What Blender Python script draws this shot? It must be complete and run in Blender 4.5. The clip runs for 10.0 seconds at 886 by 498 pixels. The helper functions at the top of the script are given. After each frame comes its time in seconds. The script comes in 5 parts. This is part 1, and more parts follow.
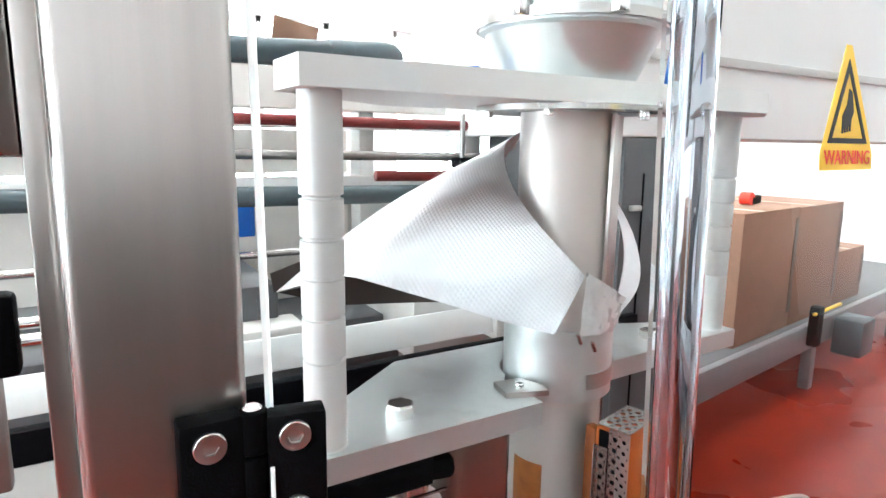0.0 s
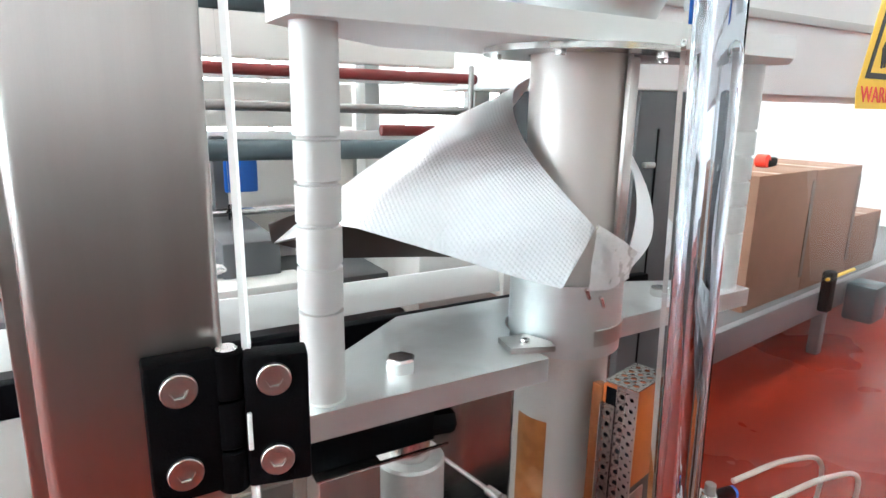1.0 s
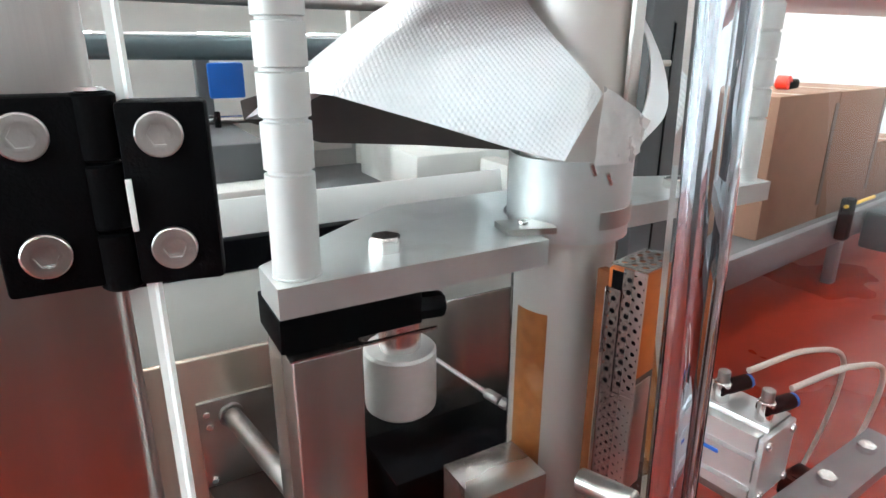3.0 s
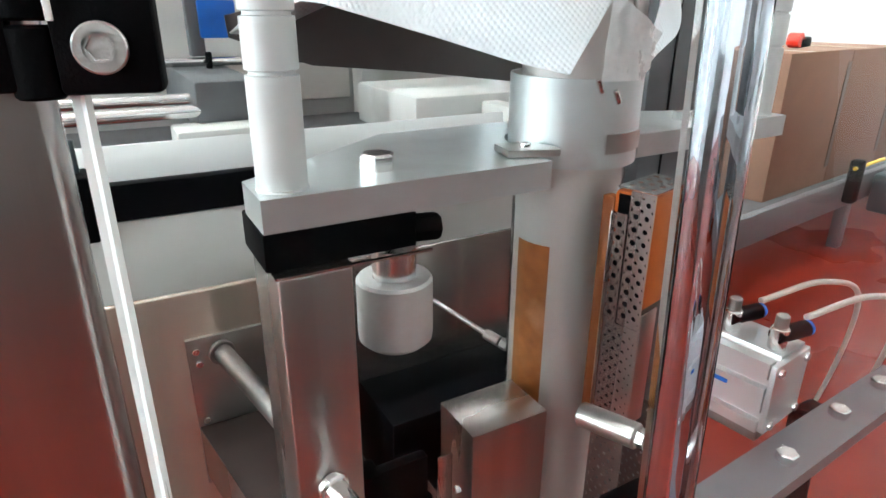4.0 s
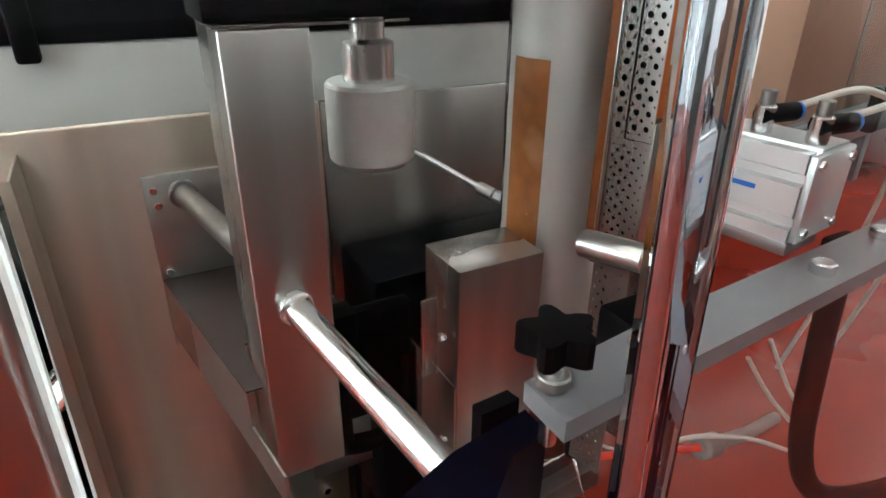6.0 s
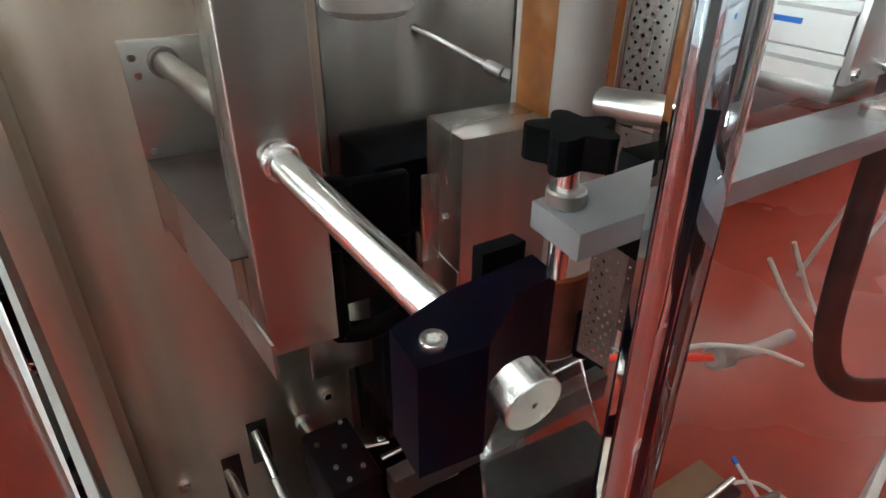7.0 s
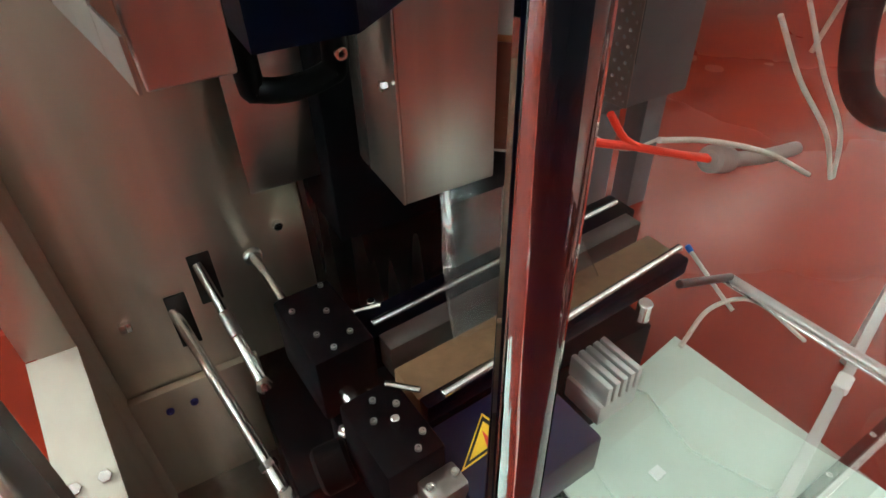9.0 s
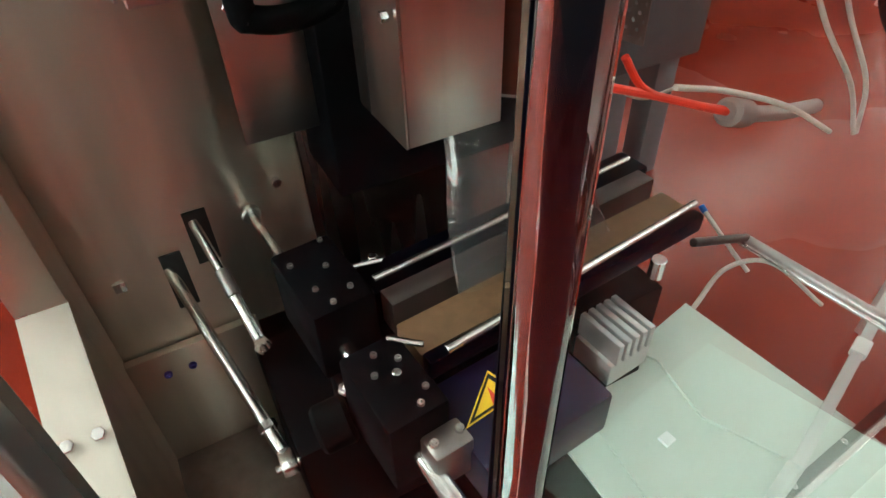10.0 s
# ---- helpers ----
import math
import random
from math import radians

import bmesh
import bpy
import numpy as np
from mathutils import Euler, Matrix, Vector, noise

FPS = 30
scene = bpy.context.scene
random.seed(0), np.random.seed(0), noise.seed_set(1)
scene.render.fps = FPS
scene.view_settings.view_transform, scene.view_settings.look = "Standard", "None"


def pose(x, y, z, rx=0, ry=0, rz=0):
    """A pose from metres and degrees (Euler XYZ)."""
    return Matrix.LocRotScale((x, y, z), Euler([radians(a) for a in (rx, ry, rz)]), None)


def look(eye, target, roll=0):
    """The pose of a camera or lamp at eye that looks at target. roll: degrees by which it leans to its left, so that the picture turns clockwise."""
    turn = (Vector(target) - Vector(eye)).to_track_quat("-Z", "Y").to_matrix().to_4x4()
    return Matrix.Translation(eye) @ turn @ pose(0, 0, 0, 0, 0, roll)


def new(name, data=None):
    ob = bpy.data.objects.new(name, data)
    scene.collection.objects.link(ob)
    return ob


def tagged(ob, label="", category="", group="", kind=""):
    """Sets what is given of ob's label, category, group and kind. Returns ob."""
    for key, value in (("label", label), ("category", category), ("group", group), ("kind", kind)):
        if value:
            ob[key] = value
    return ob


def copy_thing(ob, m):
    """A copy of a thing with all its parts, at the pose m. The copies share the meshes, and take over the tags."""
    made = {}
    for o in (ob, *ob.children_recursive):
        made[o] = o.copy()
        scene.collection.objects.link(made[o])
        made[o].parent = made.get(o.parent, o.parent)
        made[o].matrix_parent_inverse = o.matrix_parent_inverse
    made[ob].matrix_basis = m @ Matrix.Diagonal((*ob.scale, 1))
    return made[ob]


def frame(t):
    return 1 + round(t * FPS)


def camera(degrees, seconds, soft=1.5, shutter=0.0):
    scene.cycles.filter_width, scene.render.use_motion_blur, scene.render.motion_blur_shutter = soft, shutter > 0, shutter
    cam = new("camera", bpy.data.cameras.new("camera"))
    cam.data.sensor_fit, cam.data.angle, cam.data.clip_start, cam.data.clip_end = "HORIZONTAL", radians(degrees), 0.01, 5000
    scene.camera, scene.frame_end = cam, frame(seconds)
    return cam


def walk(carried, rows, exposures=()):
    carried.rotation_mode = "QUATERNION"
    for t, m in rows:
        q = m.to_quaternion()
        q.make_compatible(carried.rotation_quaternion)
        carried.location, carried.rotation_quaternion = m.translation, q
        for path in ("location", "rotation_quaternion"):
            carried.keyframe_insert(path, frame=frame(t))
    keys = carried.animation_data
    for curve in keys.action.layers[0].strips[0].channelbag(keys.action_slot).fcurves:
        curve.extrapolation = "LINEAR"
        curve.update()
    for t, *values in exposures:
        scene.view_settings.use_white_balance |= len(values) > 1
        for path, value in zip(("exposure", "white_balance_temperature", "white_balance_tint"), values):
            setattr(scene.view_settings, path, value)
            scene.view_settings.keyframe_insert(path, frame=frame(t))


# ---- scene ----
cam = camera(72.1, 10.0)
PATH = [
    (0, (-0.001, -0.015, 1.454), (1.021, 1.669, 1.107), 0.8),
    (0.5, (0.009, -0.005, 1.446), (1.008, 1.679, 1.041), 0.8),
    (1, (0.017, 0.003, 1.435), (1.002, 1.68, 0.971), 1.1),
    (1.5, (0.023, 0.006, 1.419), (0.988, 1.679, 0.897), 0.7),
    (2, (0.032, 0.013, 1.404), (0.992, 1.679, 0.852), 0.5),
    (2.2, (0.039, 0.017, 1.395), (0.99, 1.682, 0.826), 0.3),
    (3.5, (0.062, 0.033, 1.329), (0.984, 1.669, 0.64), 0.4),
    (4, (0.069, 0.038, 1.304), (0.976, 1.661, 0.568), 0.3),
    (4.5, (0.078, 0.041, 1.28), (0.987, 1.634, 0.483), 0.3),
    (5, (0.085, 0.047, 1.244), (0.979, 1.632, 0.415), 0.4),
    (6.3, (0.1, 0.047, 1.135), (0.939, 1.611, 0.213), 0.6),
    (6.5, (0.101, 0.049, 1.118), (0.922, 1.601, 0.16), 0.6),
    (7, (0.108, 0.051, 1.083), (0.905, 1.566, 0.049), 0.7),
    (7.5, (0.12, 0.058, 1.022), (0.875, 1.52, -0.115), 0.9),
    (8, (0.132, 0.07, 0.966), (0.825, 1.507, -0.239), -0.3),
    (8.5, (0.144, 0.059, 0.938), (0.88, 1.454, -0.291), -0.5),
    (9, (0.152, 0.041, 0.912), (0.882, 1.406, -0.355), -1.7),
    (9.5, (0.15, 0.044, 0.894), (0.872, 1.41, -0.375), -1.8),
    (10, (0.153, 0.044, 0.872), (0.849, 1.382, -0.442), -2.0),
]
EXPOSURE = [(0.0, 0.30, 5950, -1.0), (2.0, 0.0, 5950, -2.0), (3.5, 0.02, 5950, -3.0), (5.0, -0.10, 6000, -4.0), (6.5, -0.25, 6100, -6.0), (8.0, -0.02, 6150, -11.0), (10.0, 0.04, 6200, -14.0)]
walk(cam, [(t, look(eye, target, roll)) for t, eye, target, roll in PATH], EXPOSURE)


# ---- world and lights ----
world = bpy.data.worlds.new("hall")
scene.world = world
world.use_nodes = True
world.node_tree.nodes["Background"].inputs[0].default_value = (0.9, 0.95, 1.0, 1)
world.node_tree.nodes["Background"].inputs[1].default_value = 0.10
LAMP = 38.0
WINDOW = 10.0


# ---- materials ----
def mat(name, color, rough=0.5, metal=0.0, var=0.12, scale=30.0, bump=0.0, bscale=200.0, stretch=(1, 1, 1), rvar=0.1,
        trans=0.0, ior=1.45, emit=0.0, coat=0.0, spec=0.5, stain=None, wave=0.0, brushed=0.0):
    """Principled surface with colour variation at two scales, roughness variation and fine relief."""
    m = bpy.data.materials.new(name)
    m.use_nodes = True
    nt = m.node_tree
    b = nt.nodes["Principled BSDF"]
    b.inputs["Metallic"].default_value = metal
    b.inputs["IOR"].default_value = ior
    b.inputs["Transmission Weight"].default_value = trans
    b.inputs["Coat Weight"].default_value = coat
    b.inputs["Specular IOR Level"].default_value = spec
    tc = nt.nodes.new("ShaderNodeTexCoord")
    mp = nt.nodes.new("ShaderNodeMapping")
    mp.inputs["Scale"].default_value = stretch
    nt.links.new(tc.outputs["Object"], mp.inputs["Vector"])

    def noise_node(sc, detail=4.0):
        n = nt.nodes.new("ShaderNodeTexNoise")
        n.inputs["Scale"].default_value = sc
        n.inputs["Detail"].default_value = detail
        nt.links.new(mp.outputs[0], n.inputs["Vector"])
        return n

    big, small = noise_node(scale * 0.25), noise_node(scale * 3.0)
    mix = nt.nodes.new("ShaderNodeMath")
    mix.operation = "ADD"
    nt.links.new(big.outputs["Fac"], mix.inputs[0])
    nt.links.new(small.outputs["Fac"], mix.inputs[1])
    ramp = nt.nodes.new("ShaderNodeMapRange")
    ramp.inputs["From Min"].default_value, ramp.inputs["From Max"].default_value = 0.6, 1.4
    ramp.inputs["To Min"].default_value, ramp.inputs["To Max"].default_value = 1.0 - var, 1.0 + var
    nt.links.new(mix.outputs[0], ramp.inputs["Value"])
    hsv = nt.nodes.new("ShaderNodeHueSaturation")
    hsv.inputs["Color"].default_value = (*color, 1)
    nt.links.new(ramp.outputs[0], hsv.inputs["Value"])
    col = hsv.outputs[0]
    if stain:
        sn = noise_node(scale * 0.6, 6.0)
        sr = nt.nodes.new("ShaderNodeMapRange")
        sr.inputs["From Min"].default_value, sr.inputs["From Max"].default_value = 0.58, 0.75
        nt.links.new(sn.outputs["Fac"], sr.inputs["Value"])
        mx = nt.nodes.new("ShaderNodeMix")
        mx.data_type = "RGBA"
        mx.inputs["B"].default_value = (*stain, 1)
        nt.links.new(sr.outputs[0], mx.inputs["Factor"])
        nt.links.new(col, mx.inputs["A"])
        col = mx.outputs["Result"]
    nt.links.new(col, b.inputs["Base Color"])
    rr = nt.nodes.new("ShaderNodeMapRange")
    rr.inputs["From Min"].default_value, rr.inputs["From Max"].default_value = 0.3, 0.7
    rr.inputs["To Min"].default_value, rr.inputs["To Max"].default_value = max(0.0, rough - rvar * rough), min(1.0, rough + rvar)
    nt.links.new(big.outputs["Fac"], rr.inputs["Value"])
    nt.links.new(rr.outputs[0], b.inputs["Roughness"])
    if brushed:
        tg = nt.nodes.new("ShaderNodeTangent")
        tg.direction_type, tg.axis = "RADIAL", "Z"
        nt.links.new(tg.outputs[0], b.inputs["Tangent"])
        b.inputs["Anisotropic"].default_value = brushed
        b.inputs["Anisotropic Rotation"].default_value = 0.25
    last = None
    if wave:
        wn = noise_node(9.0, 2.0)
        wb = nt.nodes.new("ShaderNodeBump")
        wb.inputs["Strength"].default_value = wave
        wb.inputs["Distance"].default_value = 0.02
        nt.links.new(wn.outputs["Fac"], wb.inputs["Height"])
        nt.links.new(wb.outputs[0], b.inputs["Normal"])
        last = wb
    if bump:
        bn = noise_node(bscale, 3.0)
        bp = nt.nodes.new("ShaderNodeBump")
        bp.inputs["Strength"].default_value = bump
        bp.inputs["Distance"].default_value = 0.001
        nt.links.new(bn.outputs["Fac"], bp.inputs["Height"])
        if last:
            nt.links.new(last.outputs[0], bp.inputs["Normal"])
        nt.links.new(bp.outputs[0], b.inputs["Normal"])
    if emit:
        b.inputs["Emission Color"].default_value = (*color, 1)
        b.inputs["Emission Strength"].default_value = emit
    return m


def dimpled(name):
    """Embossed stainless sheet: small raised diamonds on brushed steel."""
    m = mat(name, (0.72, 0.73, 0.75), 0.30, 1.0, 0.04, 20, 0, rvar=0.05)
    nt = m.node_tree
    b = nt.nodes["Principled BSDF"]
    uv = nt.nodes.new("ShaderNodeUVMap")
    mp = nt.nodes.new("ShaderNodeMapping")
    mp.inputs["Rotation"].default_value = (0, 0, radians(40))
    mp.inputs["Scale"].default_value = (1080, 1080, 1)
    nt.links.new(uv.outputs[0], mp.inputs["Vector"])
    sep = nt.nodes.new("ShaderNodeSeparateXYZ")
    nt.links.new(mp.outputs[0], sep.inputs[0])
    waves = []
    for i in (0, 1):
        w = nt.nodes.new("ShaderNodeMath")
        w.operation = "SINE"
        nt.links.new(sep.outputs[i], w.inputs[0])
        waves.append(w)
    mul = nt.nodes.new("ShaderNodeMath")
    mul.operation = "MULTIPLY"
    nt.links.new(waves[0].outputs[0], mul.inputs[0])
    nt.links.new(waves[1].outputs[0], mul.inputs[1])
    bp = nt.nodes.new("ShaderNodeBump")
    bp.inputs["Strength"].default_value = 0.40
    bp.inputs["Distance"].default_value = 0.0006
    nt.links.new(mul.outputs[0], bp.inputs["Height"])
    nt.links.new(bp.outputs[0], b.inputs["Normal"])
    return m


def clear_film(name, tint=(0.97, 0.98, 0.98), gloss=0.25):
    """Thin clear plastic film: sees through, with a soft sheen and creases."""
    m = bpy.data.materials.new(name)
    m.use_nodes = True
    nt = m.node_tree
    nt.nodes.remove(nt.nodes["Principled BSDF"])
    tr, gl, mx, fr = (nt.nodes.new(k) for k in ("ShaderNodeBsdfTransparent", "ShaderNodeBsdfGlossy", "ShaderNodeMixShader", "ShaderNodeFresnel"))
    tr.inputs[0].default_value = (*tint, 1)
    gl.inputs["Roughness"].default_value = 0.12
    fr.inputs[0].default_value = 1.0 + gloss
    tc, nz, bp = (nt.nodes.new(k) for k in ("ShaderNodeTexCoord", "ShaderNodeTexNoise", "ShaderNodeBump"))
    nz.inputs["Scale"].default_value = 18
    bp.inputs["Strength"].default_value = 0.5
    bp.inputs["Distance"].default_value = 0.01
    nt.links.new(tc.outputs["Object"], nz.inputs["Vector"])
    nt.links.new(nz.outputs["Fac"], bp.inputs["Height"])
    nt.links.new(bp.outputs[0], gl.inputs["Normal"])
    nt.links.new(bp.outputs[0], fr.inputs["Normal"])
    nt.links.new(fr.outputs[0], mx.inputs[0])
    nt.links.new(tr.outputs[0], mx.inputs[1])
    nt.links.new(gl.outputs[0], mx.inputs[2])
    nt.links.new(mx.outputs[0], nt.nodes["Material Output"].inputs[0])
    return m


STEEL = mat("brushed_steel", (0.44, 0.41, 0.39), 0.23, 1.0, 0.18, 14, 0.09, 420, (1, 1, 0.03), 0.14, wave=0.05)
STEEL_H = mat("brushed_steel_flat", (0.48, 0.46, 0.44), 0.26, 1.0, 0.14, 14, 0.16, 420, (0.04, 1, 1), 0.14, wave=0.03)
STEEL_D = mat("dull_steel", (0.30, 0.28, 0.27), 0.36, 1.0, 0.2, 18, 0.12, 200, rvar=0.2)
STEEL_A = mat("bead_blasted_steel", (0.50, 0.45, 0.40), 0.48, 0.95, 0.12, 14, 0.12, 320, (1, 0.05, 1), 0.12)
STEEL_R = mat("satin_steel_sheet", (0.60, 0.52, 0.44), 0.30, 1.0, 0.18, 10, 0.10, 320, (1, 1, 0.04), 0.16, wave=0.22, brushed=0.85)
TUBE = mat("film_wrapped_steel", (0.60, 0.555, 0.53), 0.42, 0.45, 0.08, 14, 0.12, 300, (1, 1, 0.03), 0.12, wave=0.03)
CHROME = mat("bright_steel", (0.75, 0.74, 0.73), 0.14, 1.0, 0.05, 40, 0.05, 500)
TURNED = mat("turned_aluminium", (0.78, 0.77, 0.76), 0.22, 1.0, 0.05, 60, 0.15, 900)
ALU = mat("anodised_aluminium", (0.60, 0.60, 0.59), 0.46, 0.35, 0.04, 30, 0.25, 1400, rvar=0.1, stain=(0.53, 0.53, 0.52))
ALU_P = mat("satin_aluminium_plate", (0.58, 0.60, 0.60), 0.31, 0.72, 0.06, 20, 0.2, 900, rvar=0.15, stain=(0.46, 0.47, 0.47))
WHITE_AL = mat("pale_aluminium", (0.74, 0.74, 0.73), 0.45, 0.2, 0.04, 20, 0.15, 700)
MILL = mat("mill_finish_aluminium", (0.62, 0.62, 0.62), 0.30, 0.85, 0.06, 30, 0.15, 700, (0.1, 1, 1))
DIMPLE = dimpled("embossed_steel_sheet")
BLACK = mat("black_plastic", (0.0025, 0.0025, 0.003), 0.50, 0.0, 0.3, 40, 0.25, 900, spec=0.04)
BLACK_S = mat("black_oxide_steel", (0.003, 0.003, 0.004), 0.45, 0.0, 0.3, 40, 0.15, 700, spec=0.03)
NAVY = mat("dark_blue_black_block", (0.0006, 0.0011, 0.0045), 0.40, 0.0, 0.3, 30, 0.15, 600, spec=0.04)
RUBBER = mat("dark_grey_hose", (0.055, 0.075, 0.085), 0.38, 0.0, 0.2, 20, 0.2, 300)
GREYP = mat("grey_paint", (0.14, 0.135, 0.145), 0.36, 0.0, 0.10, 20, 0.1, 500, stain=(0.115, 0.11, 0.115))
GREYL = mat("light_grey_paint", (0.52, 0.51, 0.49), 0.45, 0.0, 0.06, 12, 0.08, 400, stain=(0.44, 0.43, 0.41))
CREAM = mat("cream_panel", (0.72, 0.68, 0.64), 0.5, 0.0, 0.05, 8, 0.05, 300)
DARKCAB = mat("dark_grey_cabinet", (0.08, 0.08, 0.085), 0.5, 0.0, 0.15, 8, 0.1, 300)
WHITEP = mat("white_paint", (0.84, 0.84, 0.83), 0.5, 0.0, 0.03, 4, 0.06, 200)
WALLP = mat("white_wall", (0.80, 0.82, 0.83), 0.7, 0.0, 0.03, 2, 0.1, 60)
REDF = mat("red_floor_coating", (0.178, 0.0155, 0.007), 0.26, 0.0, 0.14, 3.0, 0.08, 60, rvar=0.06, spec=0.2)
ORANGE = mat("orange_silicone", (0.38, 0.085, 0.011), 0.42, 0.0, 0.10, 30, 0.15, 300)
ORANGE_D = mat("burnt_orange_silicone", (0.20, 0.055, 0.012), 0.45, 0.0, 0.2, 30, 0.15, 300)
ORANGE_B = mat("brown_orange_gloss", (0.36, 0.125, 0.035), 0.30, 0.0, 0.3, 25, 0.2, 120, stain=(0.55, 0.28, 0.14))
WRAP = mat("red_brown_wrap", (0.13, 0.030, 0.018), 0.28, 0.0, 0.25, 25, 0.2, 120, stain=(0.20, 0.06, 0.03))
# guard steel with the shade of the lower machine put into its colour
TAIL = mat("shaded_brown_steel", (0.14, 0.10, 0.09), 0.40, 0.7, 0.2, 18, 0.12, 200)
JAWTAN = mat("tan_release_cloth", (0.15, 0.08, 0.04), 0.5, 0.0, 0.18, 30, 0.3, 400, stain=(0.09, 0.05, 0.025))
BLUE = mat("blue_plastic", (0.006, 0.10, 0.45), 0.4, 0.0, 0.1, 30, 0.1, 300)
BLUE_S = mat("violet_blue_screw", (0.06, 0.045, 0.30), 0.3, 0.3, 0.1, 40, 0.05, 300)
BLUE_D = mat("dark_blue_paint", (0.003, 0.003, 0.022), 0.35, 0.0, 0.2, 20, 0.1, 300)
REDP = mat("red_plastic", (0.72, 0.03, 0.012), 0.4, 0.0, 0.08, 30, 0.05, 300)
DARKRED = mat("maroon_paint", (0.16, 0.015, 0.014), 0.4, 0.0, 0.15, 20, 0.05, 300)
# dark brown that stands for shade and dark reflections on several parts
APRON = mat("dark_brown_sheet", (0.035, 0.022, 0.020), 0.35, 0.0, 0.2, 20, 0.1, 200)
YELLOW = mat("yellow_label", (0.86, 0.55, 0.04), 0.42, 0.0, 0.04, 30)
INK = mat("black_print", (0.015, 0.014, 0.013), 0.5, 0.0, 0.1, 50)
INKRED = mat("red_print", (0.70, 0.06, 0.04), 0.5, 0.0, 0.05, 50)
DARKWALL = mat("unseen_dark_wall", (0.035, 0.027, 0.023), 0.5, 0.0, 0.1, 3, 0.1, 60)
CARD = mat("brown_cardboard", (0.235, 0.128, 0.084), 0.75, 0.0, 0.08, 6, 0.15, 90, stain=(0.215, 0.118, 0.076))
TAPEB = mat("packing_tape", (0.30, 0.22, 0.16), 0.3, 0.0, 0.06, 20)
SLEEVE = mat("milky_cable_sleeve", (0.42, 0.33, 0.31), 0.4, 0.0, 0.08, 30, 0.1, 200, trans=0.45, ior=1.2)
SEAM = mat("dark_brown_strip", (0.10, 0.065, 0.045), 0.4, 0.0, 0.1, 20)
PIPE = mat("clear_hose", (0.62, 0.54, 0.48), 0.30, 0.0, 0.05, 30, trans=0.25)
BRASS = mat("dull_brass", (0.48, 0.27, 0.10), 0.32, 1.0, 0.1, 60, 0.1, 500)
SCREW = mat("zinc_screw", (0.52, 0.50, 0.48), 0.30, 1.0, 0.08, 60, 0.15, 600)
DRUM = mat("knurled_aluminium", (0.60, 0.59, 0.58), 0.42, 0.55, 0.08, 40, 0.5, 900, stain=(0.50, 0.49, 0.48))
FROST = mat("pale_green_plastic", (0.58, 0.64, 0.57), 0.28, 0.0, 0.04, 6, 0.05, 100)
EDGE = mat("milky_sheet_edge", (0.86, 0.88, 0.86), 0.35, 0.0, 0.03, 30, 0.05, 200)
ACRYLIC = mat("clear_acrylic", (0.985, 0.99, 0.985), 0.0, 0.0, 0.0, 5, 0, rvar=0.0, trans=1.0, ior=1.11)
ACRYLIC_BAR = mat("clear_acrylic_bar", (0.72, 0.79, 0.88), 0.01, 0.0, 0.0, 5, 0.35, 30, (1, 1, 0.12), 0.0, trans=1.0, ior=1.49)
FILM = clear_film("clear_wrap_film")
FLAP = mat("milky_creased_film", (0.70, 0.70, 0.70), 0.24, 0.0, 0.15, 40, 0.6, 120, trans=0.4, ior=1.2)
FILM_T = clear_film("clear_wrap_film_creased", (0.90, 0.90, 0.90), 0.38)
GLOW = mat("lamp_diffuser", (1.0, 0.98, 0.94), 0.5, 0.0, 0.0, 5, emit=LAMP)
SKYGLOW = mat("window_daylight", (0.93, 0.97, 1.0), 0.5, 0.0, 0.0, 5, emit=WINDOW)

# ---- mesh helpers ----
BASE = {}
